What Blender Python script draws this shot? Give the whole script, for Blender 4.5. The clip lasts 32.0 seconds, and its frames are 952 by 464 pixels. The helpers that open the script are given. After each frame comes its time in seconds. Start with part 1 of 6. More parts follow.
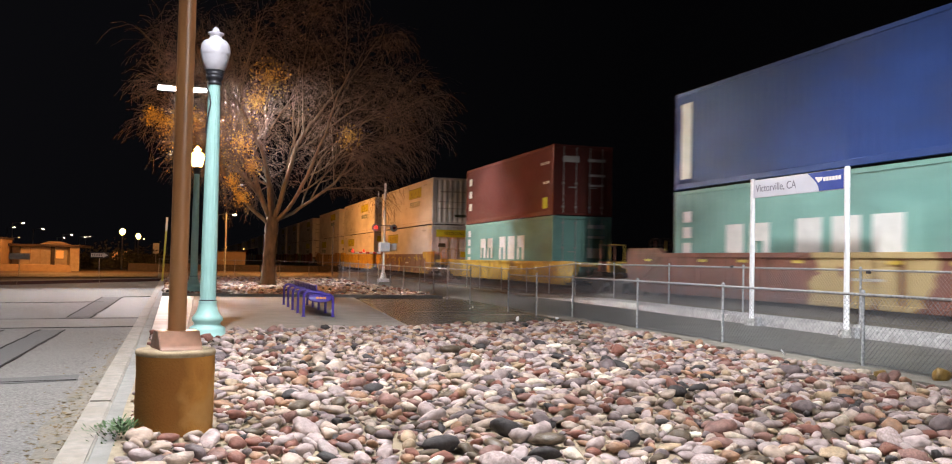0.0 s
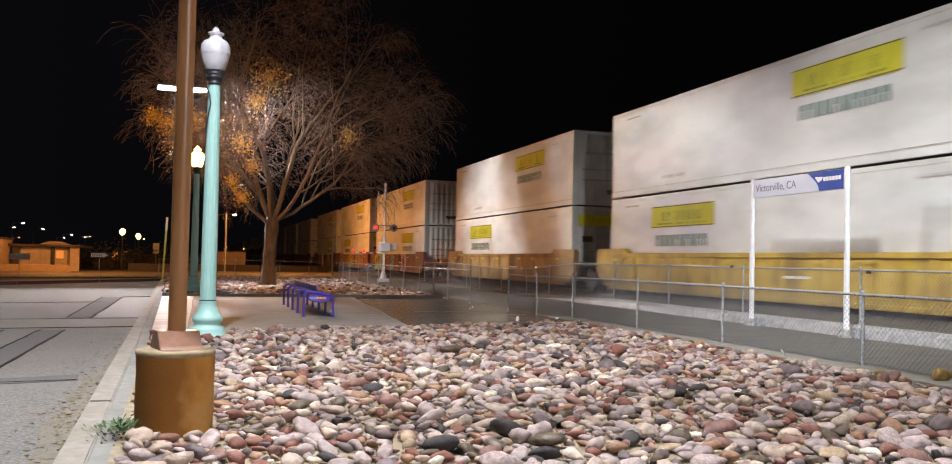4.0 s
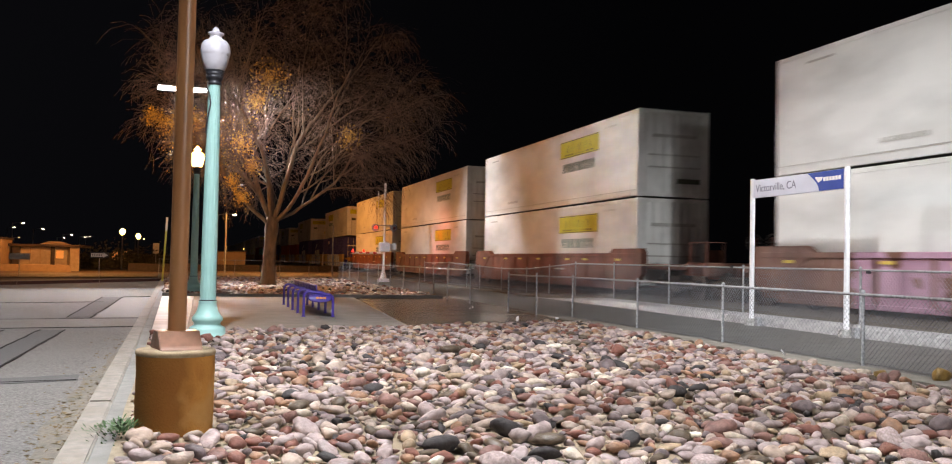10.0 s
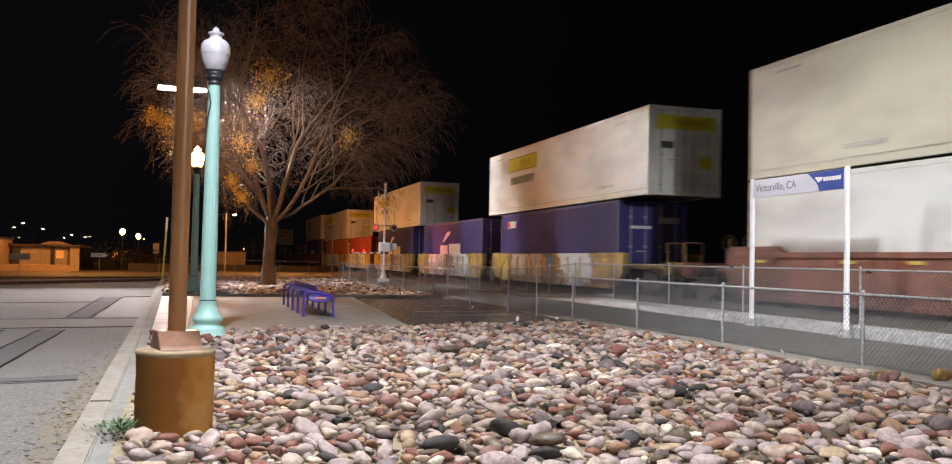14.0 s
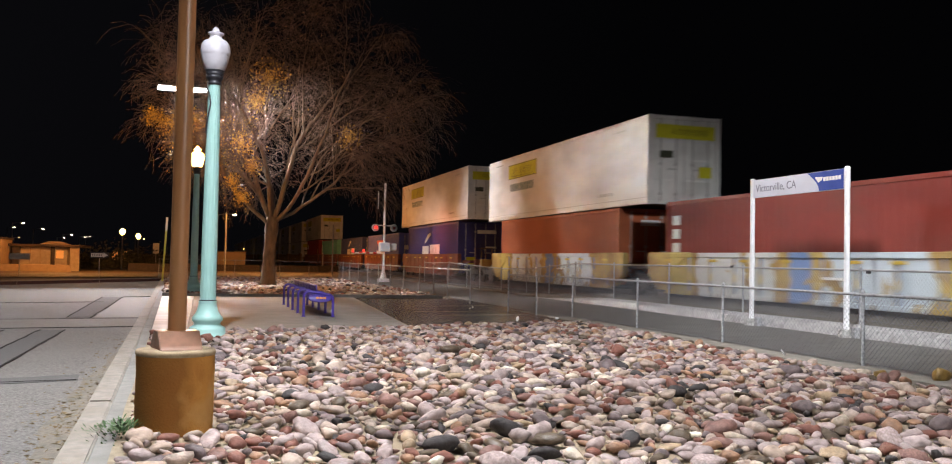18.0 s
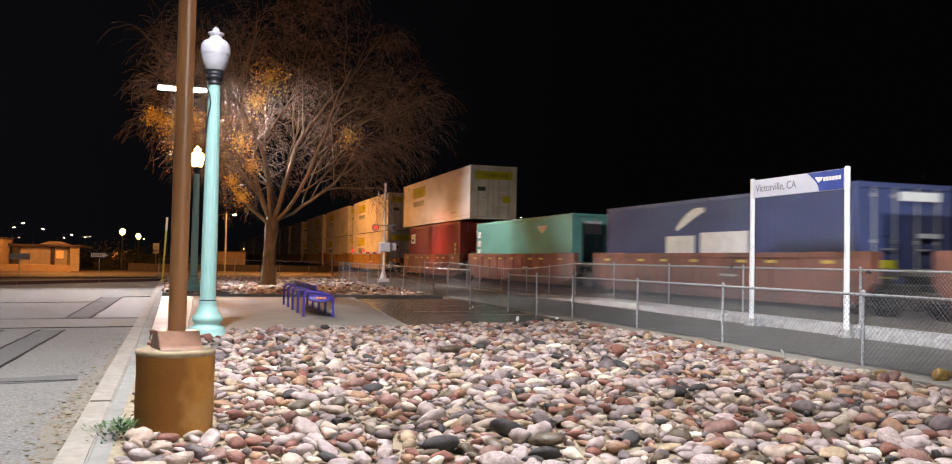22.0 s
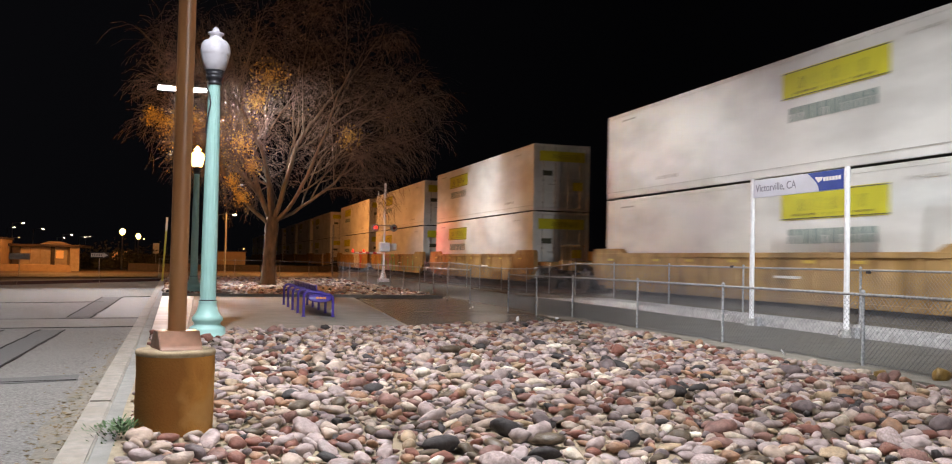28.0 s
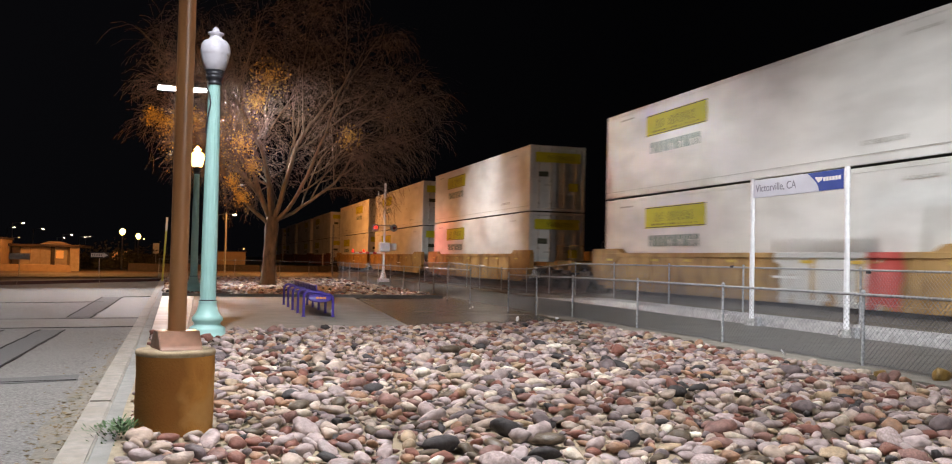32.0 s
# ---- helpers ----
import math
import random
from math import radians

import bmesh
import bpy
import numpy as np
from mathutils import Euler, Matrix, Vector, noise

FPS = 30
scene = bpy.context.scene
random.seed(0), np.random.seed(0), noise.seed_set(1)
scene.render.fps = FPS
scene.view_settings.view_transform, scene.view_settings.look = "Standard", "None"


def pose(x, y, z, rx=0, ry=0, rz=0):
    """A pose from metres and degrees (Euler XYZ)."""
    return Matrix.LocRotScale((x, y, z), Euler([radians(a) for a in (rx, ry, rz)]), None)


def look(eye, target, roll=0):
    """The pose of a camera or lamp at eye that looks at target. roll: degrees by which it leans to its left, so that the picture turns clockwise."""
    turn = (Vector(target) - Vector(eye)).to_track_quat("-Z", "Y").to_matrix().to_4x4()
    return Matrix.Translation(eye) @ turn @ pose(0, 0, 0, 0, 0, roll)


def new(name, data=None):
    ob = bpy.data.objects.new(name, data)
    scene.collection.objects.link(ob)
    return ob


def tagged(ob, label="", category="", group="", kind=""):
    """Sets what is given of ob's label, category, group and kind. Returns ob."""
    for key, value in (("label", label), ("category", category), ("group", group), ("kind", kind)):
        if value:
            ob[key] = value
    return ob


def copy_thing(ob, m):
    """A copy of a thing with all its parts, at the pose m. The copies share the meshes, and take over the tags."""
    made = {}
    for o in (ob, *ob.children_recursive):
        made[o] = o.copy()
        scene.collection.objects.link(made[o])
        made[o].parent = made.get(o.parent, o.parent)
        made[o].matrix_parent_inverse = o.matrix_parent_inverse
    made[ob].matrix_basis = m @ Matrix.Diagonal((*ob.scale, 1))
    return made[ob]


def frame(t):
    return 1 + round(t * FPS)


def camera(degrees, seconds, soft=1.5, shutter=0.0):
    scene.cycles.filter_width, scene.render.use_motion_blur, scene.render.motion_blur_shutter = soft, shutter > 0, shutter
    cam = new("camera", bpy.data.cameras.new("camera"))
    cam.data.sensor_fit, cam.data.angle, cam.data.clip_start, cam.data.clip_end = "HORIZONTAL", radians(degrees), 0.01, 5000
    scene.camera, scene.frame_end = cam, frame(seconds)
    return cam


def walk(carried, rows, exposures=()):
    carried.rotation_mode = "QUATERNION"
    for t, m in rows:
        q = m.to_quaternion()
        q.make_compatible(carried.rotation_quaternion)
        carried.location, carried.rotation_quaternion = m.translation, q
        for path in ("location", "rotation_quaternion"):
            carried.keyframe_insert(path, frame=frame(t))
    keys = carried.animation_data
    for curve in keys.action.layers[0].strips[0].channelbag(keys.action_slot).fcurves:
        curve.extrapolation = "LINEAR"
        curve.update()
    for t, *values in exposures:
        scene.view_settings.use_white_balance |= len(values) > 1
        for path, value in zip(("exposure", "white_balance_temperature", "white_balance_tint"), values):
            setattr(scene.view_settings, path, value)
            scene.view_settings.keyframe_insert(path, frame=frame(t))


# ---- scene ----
cam = camera(56.711, 32.0, soft=1.1, shutter=0.5)
EYE = Vector((0.0, 0.0, 1.39))
YAW, PITCH = radians(17.154), radians(1.867)
AIM = EYE + 20 * Vector((math.sin(YAW) * math.cos(PITCH), math.cos(YAW) * math.cos(PITCH), math.sin(PITCH)))
STAND = look(EYE, AIM, 1.219)
walk(cam, [(0.0, STAND), (32.0, STAND)], exposures=[(0.0, -0.05), (2.0, -0.05), (3.0, -0.24), (21.0, -0.25), (22.0, -0.02), (25.3, 0.0), (27.7, -0.35), (32.0, -0.4)])

# ---- night sky and lamps ----
world = bpy.data.worlds.new("night")
scene.world = world
world.use_nodes = True
_bg = world.node_tree.nodes["Background"]
_bg.inputs[0].default_value = (0.50, 0.49, 0.62, 1)
# sky brightened over the parking lot, in place of the lamp heads' glow
_wn, _wl = world.node_tree.nodes, world.node_tree.links
_tc, _sep, _mr = _wn.new("ShaderNodeTexCoord"), _wn.new("ShaderNodeSeparateXYZ"), _wn.new("ShaderNodeMapRange")
_mr.inputs["From Min"].default_value, _mr.inputs["From Max"].default_value = -0.25, 0.45
_mr.inputs["To Min"].default_value, _mr.inputs["To Max"].default_value = 0.0068, 0.0022
_wl.new(_tc.outputs["Generated"], _sep.inputs[0])
_wl.new(_sep.outputs["X"], _mr.inputs["Value"])
_wl.new(_mr.outputs["Result"], _bg.inputs[1])


def spot(name, eye, target, watts, colour, degrees, blend, radius):
    d = bpy.data.lights.new(name, "SPOT")
    d.energy, d.color, d.spot_size, d.spot_blend, d.shadow_soft_size = watts, colour, radians(degrees), blend, radius
    ob = new(name, d)
    ob.matrix_world = look(eye, target)
    return ob


def bulb(name, at, watts, colour, radius):
    d = bpy.data.lights.new(name, "POINT")
    d.energy, d.color, d.shadow_soft_size = watts, colour, radius
    ob = new(name, d)
    ob.location = at
    return ob


WHITE_LED, LOT_LED, SODIUM, AMBER = (0.97, 0.985, 1.0), (0.93, 0.95, 1.0), (1.0, 0.41, 0.09), (1.0, 0.39, 0.10)
# heads on the tall brown pole, above the picture: over the cobbles, over the parking lot, towards the train
spot("pole_head_light", (0.4, 7.6, 13.8), (0.6, 5.2, 0), 5600, WHITE_LED, 108, 0.9, 0.2)
spot("pole_head_light", (-0.8, 7.6, 13.8), (-3.4, 9.0, 0), 15000, LOT_LED, 120, 0.6, 0.2)
spot("pole_head_light", (0.5, 7.7, 13.8), (13.3, 15.5, -.2), 13000, WHITE_LED, 42, 1.0, 0.8)
# unseen fill lamps added behind the camera on the right, for cobbles and train
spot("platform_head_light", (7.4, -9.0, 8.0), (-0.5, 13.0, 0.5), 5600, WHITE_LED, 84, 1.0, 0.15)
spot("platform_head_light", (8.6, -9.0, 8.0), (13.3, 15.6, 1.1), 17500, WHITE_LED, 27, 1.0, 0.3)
# heads on the pole behind the tree: along the train, across it, over the parking lot and straight down
spot("pole_head_light", (-0.3, 46.8, 9.58), (13.3, 20.0, -2.0), 165000, WHITE_LED, 46, 1.0, 0.3)
spot("pole_head_light", (-0.6, 46.8, 9.58), (13.3, 34.0, -4.0), 42000, WHITE_LED, 84, 0.9, 0.2)
spot("pole_head_light", (-2.0, 46.8, 9.58), (-3.2, 25.0, 0), 25000, LOT_LED, 84, 1.0, 0.12)
spot("pole_head_light", (-1.6, 46.8, 9.58), (-1.6, 46.0, 0), 1300, WHITE_LED, 120, 0.4, 0.12)
spot("pole_head_light", (-0.6, 46.9, 9.58), (9.0, 51.0, 1.5), 8500, WHITE_LED, 50, 1.0, 0.12)
# globe lamp with its sodium bulb
bulb("globe_bulb", (-0.30, 33.4, 5.45), 2000, SODIUM, 0.16)
# added amber bulbs without a fixture, for the far train, hut and building
bulb("street_bulb", (5.6, 74.0, 5.0), 3600, AMBER, 0.2)
bulb("street_bulb", (-9.5, 70.0, 5.0), 3600, AMBER, 0.2)
# crossing signal lamp
spot("signal_lamp", (10.5, 51.0, 3.2), (13.2, 50.2, 2.2), 480, (1.0, 0.045, 0.025), 100, 1.0, 0.1)

# ---- materials ----
MATS = {}


def mat(name, base, rough=0.6, metal=0.0, second=None, scale=6.0, detail=4.0, amount=1.0, bump=0.0, bump_scale=40.0,
        third=None, third_scale=0.7, lo=0.35, hi=0.68, per="", spread=0.0, coat=0.0, spec=0.5, emit=None, power=0.0, stretch=None):
    """Colour in two scales of noise, with fine relief. per: 'object' or 'island' varies the value from piece to piece."""
    if name in MATS:
        return MATS[name]
    m = bpy.data.materials.new(name)
    m.use_nodes = True
    nt = m.node_tree
    n, l = nt.nodes, nt.links
    b = n["Principled BSDF"]
    b.inputs["Roughness"].default_value = rough
    b.inputs["Metallic"].default_value = metal
    b.inputs["Specular IOR Level"].default_value = spec
    b.inputs["Coat Weight"].default_value = coat
    b.inputs["Coat Roughness"].default_value = 0.17
    if emit:
        b.inputs["Emission Color"].default_value = (*emit, 1)
        b.inputs["Emission Strength"].default_value = power
    tc = n.new("ShaderNodeTexCoord")
    src = tc.outputs["Object"]
    if stretch:
        mp = n.new("ShaderNodeMapping")
        mp.inputs["Scale"].default_value = stretch
        l.new(src, mp.inputs["Vector"])
        src = mp.outputs["Vector"]

    def noise_mix(prev, colour, sc, low, high, fac):
        t = n.new("ShaderNodeTexNoise")
        t.inputs["Scale"].default_value, t.inputs["Detail"].default_value = sc, detail
        l.new(src, t.inputs["Vector"])
        r = n.new("ShaderNodeValToRGB")
        r.color_ramp.elements[0].position, r.color_ramp.elements[1].position = low, high
        r.color_ramp.elements[1].color = (fac, fac, fac, 1)
        l.new(t.outputs["Fac"], r.inputs["Fac"])
        x = n.new("ShaderNodeMix")
        x.data_type = "RGBA"
        l.new(r.outputs["Color"], x.inputs["Factor"])
        if prev is None:
            x.inputs["A"].default_value = (*base, 1)
        else:
            l.new(prev, x.inputs["A"])
        x.inputs["B"].default_value = (*colour, 1)
        return x.outputs["Result"]

    out = None
    if second:
        out = noise_mix(None, second, scale, lo, hi, amount)
    if third:
        out = noise_mix(out, third, third_scale, 0.48, 0.72, 0.8)
    if per:
        if per == "object":
            o = n.new("ShaderNodeObjectInfo").outputs["Random"]
        else:
            o = n.new("ShaderNodeNewGeometry").outputs["Random Per Island"]
        h = n.new("ShaderNodeHueSaturation")
        mr = n.new("ShaderNodeMapRange")
        mr.inputs["To Min"].default_value, mr.inputs["To Max"].default_value = 1 - spread, 1 + spread
        l.new(o, mr.inputs["Value"])
        l.new(mr.outputs["Result"], h.inputs["Value"])
        if out is None:
            h.inputs["Color"].default_value = (*base, 1)
        else:
            l.new(out, h.inputs["Color"])
        out = h.outputs["Color"]
    if out is None:
        b.inputs["Base Color"].default_value = (*base, 1)
    else:
        l.new(out, b.inputs["Base Color"])
    if bump:
        t = n.new("ShaderNodeTexNoise")
        t.inputs["Scale"].default_value, t.inputs["Detail"].default_value = bump_scale, 6
        l.new(tc.outputs["Object"], t.inputs["Vector"])
        k = n.new("ShaderNodeBump")
        k.inputs["Strength"].default_value, k.inputs["Distance"].default_value = bump, 0.02
        l.new(t.outputs["Fac"], k.inputs["Height"])
        l.new(k.outputs["Normal"], b.inputs["Normal"])
    MATS[name] = m
    return m


def stone_mat(name, per):
    """River cobbles: grey, mauve, rust, tan and a few white and black ones, with mottling on each."""
    m = bpy.data.materials.new(name)
    m.use_nodes = True
    n, l = m.node_tree.nodes, m.node_tree.links
    b = n["Principled BSDF"]
    o = n.new("ShaderNodeObjectInfo").outputs["Random"] if per == "object" else n.new("ShaderNodeNewGeometry").outputs["Random Per Island"]
    r = n.new("ShaderNodeValToRGB")
    r.color_ramp.interpolation = "CONSTANT"
    tones = [(0.0, (.41, .33, .325)), (.09, (.17, .13, .135)), (.18, (.45, .355, .345)), (.26, (.33, .26, .255)), (.34, (.42, .32, .26)),
             (.43, (.26, .14, .12)), (.51, (.48, .38, .325)), (.60, (.21, .085, .062)), (.70, (.33, .185, .115)), (.76, (.05, .043, .044)),
             (.81, (.11, .08, .055)), (.86, (.58, .49, .40)), (.90, (.36, .29, .285)), (.94, (.42, .31, .205)), (.985, (.76, .70, .61))]
    els = r.color_ramp.elements
    els[0].position, els[0].color = tones[0][0], (*tones[0][1], 1)
    els[1].position, els[1].color = tones[1][0], (*tones[1][1], 1)
    for p, c in tones[2:]:
        els.new(p).color = (*c, 1)
    l.new(o, r.inputs["Fac"])
    tc = n.new("ShaderNodeTexCoord")
    t = n.new("ShaderNodeTexNoise")
    t.inputs["Scale"].default_value, t.inputs["Detail"].default_value = 14, 6
    l.new(tc.outputs["Object"], t.inputs["Vector"])
    x = n.new("ShaderNodeMix")
    x.data_type, x.blend_type = "RGBA", "MULTIPLY"
    x.inputs["Factor"].default_value = 0.75
    rr = n.new("ShaderNodeValToRGB")
    rr.color_ramp.elements[0].position, rr.color_ramp.elements[1].position = 0.3, 0.7
    rr.color_ramp.elements[0].color, rr.color_ramp.elements[1].color = (.42, .39, .37, 1), (1.3, 1.25, 1.2, 1)
    l.new(t.outputs["Fac"], rr.inputs["Fac"])
    l.new(r.outputs["Color"], x.inputs["A"])
    l.new(rr.outputs["Color"], x.inputs["B"])
    l.new(x.outputs["Result"], b.inputs["Base Color"])
    q = n.new("ShaderNodeMath")
    q.operation = "MULTIPLY"
    q.inputs[1].default_value = 7.31
    f = n.new("ShaderNodeMath")
    f.operation = "FRACT"
    l.new(o, q.inputs[0])
    l.new(q.outputs[0], f.inputs[0])
    mr = n.new("ShaderNodeMapRange")
    mr.inputs["To Min"].default_value, mr.inputs["To Max"].default_value = 0.42, 0.85
    l.new(f.outputs[0], mr.inputs["Value"])
    l.new(mr.outputs["Result"], b.inputs["Roughness"])
    k = n.new("ShaderNodeBump")
    k.inputs["Strength"].default_value, k.inputs["Distance"].default_value = 0.4, 0.02
    t2 = n.new("ShaderNodeTexNoise")
    t2.inputs["Scale"].default_value, t2.inputs["Detail"].default_value = 45, 5
    l.new(tc.outputs["Object"], t2.inputs["Vector"])
    l.new(t2.outputs["Fac"], k.inputs["Height"])
    l.new(k.outputs["Normal"], b.inputs["Normal"])
    return m


M_dirt = mat("dirt", (.17, .13, .095), .95, second=(.11, .085, .06), scale=3, bump=.5, third=(.22, .18, .13), third_scale=.25)
M_sand = mat("sand", (.38, .30, .21), .95, second=(.24, .19, .13), scale=9, bump=.6, bump_scale=120, third=(.30, .22, .15), third_scale=1.3)
M_drift = mat("kerb_dust", (.24, .205, .16), .95, second=(.15, .135, .115), scale=24, bump=.5, bump_scale=120, third=(.13, .12, .105), third_scale=3)
M_asphalt = mat("asphalt", (.255, .238, .222), .8, second=(.105, .098, .09), scale=42, bump=.7, bump_scale=150, third=(.205, .195, .185), third_scale=.35, spec=.25)
M_patch = mat("asphalt_patch", (.165, .158, .155), .85, second=(.105, .10, .10), scale=50, bump=.6, bump_scale=150, spec=.15)
M_band = mat("asphalt_band", (.22, .20, .18), .8, second=(.13, .12, .11), scale=40, bump=.5, bump_scale=150, third=(.16, .135, .11), third_scale=.8)
M_bleached = mat("bleached_asphalt", (.285, .275, .265), .75, second=(.18, .172, .165), scale=50, bump=.5, bump_scale=150)
# whiter colour stands in for the far lamp's glare on the kerbside panels
M_glare_slab = mat("whitened_concrete", (.50, .485, .46), .6, second=(.36, .335, .30), scale=2.5, bump=.2, bump_scale=90, third=(.38, .32, .27), third_scale=1.1, stretch=(.25, 1, 1))
M_seal = mat("crack_seal", (.022, .021, .02), .95, spec=.08, second=(.04, .038, .036), scale=12)
M_kerb = mat("kerb_concrete", (.33, .285, .245), .85, second=(.23, .205, .18), scale=9, bump=.35, bump_scale=90, third=(.22, .19, .155), third_scale=1.6)
M_gutter = mat("gutter_concrete", (.26, .245, .225), .85, second=(.2, .195, .185), scale=8, bump=.3, bump_scale=90, third=(.16, .15, .14), third_scale=1.1)
M_slab = mat("slab_concrete", (.28, .25, .22), .7, second=(.22, .195, .165), scale=2.2, bump=.25, bump_scale=120, third=(.19, .17, .15), third_scale=.5)
M_walk = mat("walkway_concrete", (.13, .123, .113), .5, second=(.085, .08, .073), scale=1.6, bump=.25, bump_scale=120, third=(.11, .10, .09), third_scale=.4)
M_wet = mat("damp_concrete", (.10, .095, .082), .24, second=(.08, .078, .07), scale=1.2, bump=.12, bump_scale=60, third=(.16, .155, .14), third_scale=.5)
M_mow = mat("edging_concrete", (.27, .245, .21), .85, second=(.19, .17, .145), scale=5, bump=.3, bump_scale=90)
M_plat = mat("platform_asphalt", (.15, .13, .105), .8, second=(.10, .09, .075), scale=20, bump=.4, bump_scale=140, third=(.2, .175, .14), third_scale=.5)
M_strip = mat("painted_kerb", (.44, .43, .435), .7, second=(.27, .265, .265), scale=9, bump=.3, bump_scale=60, third=(.46, .45, .44), third_scale=1.5)
M_ballast = mat("ballast", (.16, .14, .125), .95, second=(.07, .062, .056), scale=22, bump=1.0, bump_scale=30)
M_rail = mat("rail_steel", (.20, .15, .12), .4, .8, second=(.12, .07, .045), scale=5)
M_sleeper = mat("sleeper", (.12, .10, .085), .9, second=(.07, .06, .05), scale=8, bump=.4)
M_stone, M_stones = stone_mat("cobble", "object"), stone_mat("cobble_bed", "island")
M_galv = mat("galvanised", (.43, .435, .45), .6, .25, spec=.4, second=(.20, .205, .215), scale=25, bump=.1)
M_wire = mat("wire", (.22, .22, .24), .5, .4)
M_white = mat("white_paint", (.78, .78, .79), .4, second=(.66, .66, .66), scale=5)
M_alu = mat("aluminium", (.80, .80, .83), .32, .05, second=(.70, .70, .73), scale=9)
M_foot = mat("footing", (.52, .51, .49), .85, second=(.22, .21, .20), scale=12, bump=.4)
M_brown = mat("brown_pole_paint", (.42, .20, .08), .36, second=(.32, .145, .06), scale=4, bump=.08, stretch=(1, 1, .25))
M_cover = mat("brown_cover_paint", (.27, .125, .075), .38, second=(.20, .095, .055), scale=12, spec=.3)
M_base = mat("stained_concrete", (.60, .285, .07), .9, second=(.44, .19, .045), scale=5.0, bump=.4, bump_scale=60, third=(.66, .40, .15), third_scale=3.0, spec=.2)


def darken_left(m, colour):
    """A broad stain and the unlit left side, painted dark with a ragged edge."""
    n, l = m.node_tree.nodes, m.node_tree.links
    b = n["Principled BSDF"]
    tc, sep, t = n.new("ShaderNodeTexCoord"), n.new("ShaderNodeSeparateXYZ"), n.new("ShaderNodeTexNoise")
    t.inputs["Scale"].default_value, t.inputs["Detail"].default_value = 5.0, 5
    l.new(tc.outputs["Object"], sep.inputs[0])
    l.new(tc.outputs["Object"], t.inputs["Vector"])
    k, a, r, x = n.new("ShaderNodeMath"), n.new("ShaderNodeMath"), n.new("ShaderNodeMapRange"), n.new("ShaderNodeMix")
    k.operation, k.inputs[1].default_value = "MULTIPLY", .38
    l.new(t.outputs["Fac"], k.inputs[0])
    l.new(sep.outputs["X"], a.inputs[0])
    l.new(k.outputs[0], a.inputs[1])
    r.inputs["From Min"].default_value, r.inputs["From Max"].default_value = .34, .25
    r.inputs["To Min"].default_value, r.inputs["To Max"].default_value = .0, .78
    l.new(a.outputs[0], r.inputs["Value"])
    x.data_type = "RGBA"
    l.new(r.outputs["Result"], x.inputs["Factor"])
    l.new(b.inputs["Base Color"].links[0].from_socket, x.inputs["A"])
    x.inputs["B"].default_value = (*colour, 1)
    l.new(x.outputs["Result"], b.inputs["Base Color"])


darken_left(M_base, (.27, .11, .028))
M_rim = mat("bare_concrete", (.36, .27, .165), .9, second=(.24, .17, .10), scale=9, bump=.4)
M_teal = mat("teal_paint", (.36, .60, .56), .42, second=(.32, .55, .51), scale=3, bump=.06, third=(.41, .63, .60), third_scale=1.2)
M_black = mat("black_metal", (.018, .018, .024), .4, second=(.03, .03, .036), scale=8)
M_globe = mat("frosted_globe", (.58, .56, .61), .3, second=(.46, .44, .49), scale=6, coat=.3)
M_globe_lit = mat("lit_globe", (.9, .75, .5), .4, emit=(1.0, .50, .14), power=9)
M_led = mat("led_lens", (.9, .9, .9), .3, emit=(.92, .96, 1.0), power=70)
M_purple = mat("purple_coating", (.085, .052, .36), .35, second=(.07, .042, .29), scale=6)
M_orange = mat("orange_decal", (.75, .24, .05), .5)
M_bark = mat("bark", (.13, .092, .062), .95, second=(.065, .047, .034), scale=9, bump=1.0, bump_scale=22, third=(.17, .13, .09), third_scale=2, stretch=(1, 1, .3))
M_twig = mat("twig_bark", (.15, .098, .068), .9, second=(.09, .06, .043), scale=4)
M_leaf = mat("dry_leaf", (.58, .31, .035), .7, per="island", spread=.4, second=(.17, .14, .03), scale=2)
M_litter = mat("leaf_litter", (.17, .12, .06), .8, per="island", spread=.4)
M_shrub = mat("shrub_leaf", (.035, .032, .015), .8, per="island", spread=.4)
M_mistle = mat("mistletoe_leaf", (.46, .29, .04), .7, per="island", spread=.4)
M_weed = mat("weed_leaf", (.045, .105, .025), .6, per="island", spread=.35)

# ---- mesh helpers ----
def box(bm, x0, x1, y0, y1, z0, z1, bevel=0.0):
    r = bmesh.ops.create_cube(bm, size=1.0, matrix=Matrix.LocRotScale(((x0 + x1) / 2, (y0 + y1) / 2, (z0 + z1) / 2), None, (x1 - x0, y1 - y0, z1 - z0)))
    if bevel:
        es = list({e for v in r["verts"] for e in v.link_edges})
        bmesh.ops.bevel(bm, geom=es, offset=bevel, segments=1, affect="EDGES")


def ring(bm, c, u, v, r, seg):
    return [bm.verts.new(c + r * (math.cos(2 * math.pi * k / seg) * u + math.sin(2 * math.pi * k / seg) * v)) for k in range(seg)]


def tube(bm, pts, radii, seg=10, caps=True):
    """A round bar along pts."""
    pts = [Vector(p) for p in pts]
    if not hasattr(radii, "__len__"):
        radii = [radii] * len(pts)
    rings, u = [], None
    for i, p in enumerate(pts):
        d = (pts[min(i + 1, len(pts) - 1)] - pts[max(i - 1, 0)]).normalized()
        if u is None:
            u = d.orthogonal().normalized()
        u = (u - d * u.dot(d)).normalized()
        rings.append(ring(bm, p, u, d.cross(u), radii[i], seg))
    for a, b in zip(rings, rings[1:]):
        for k in range(seg):
            bm.faces.new((a[k], a[(k + 1) % seg], b[(k + 1) % seg], b[k])).smooth = True
    if caps:
        for row in (rings[0][::-1], rings[-1]):
            for e in bm.faces.new(row).edges:
                e.smooth = False


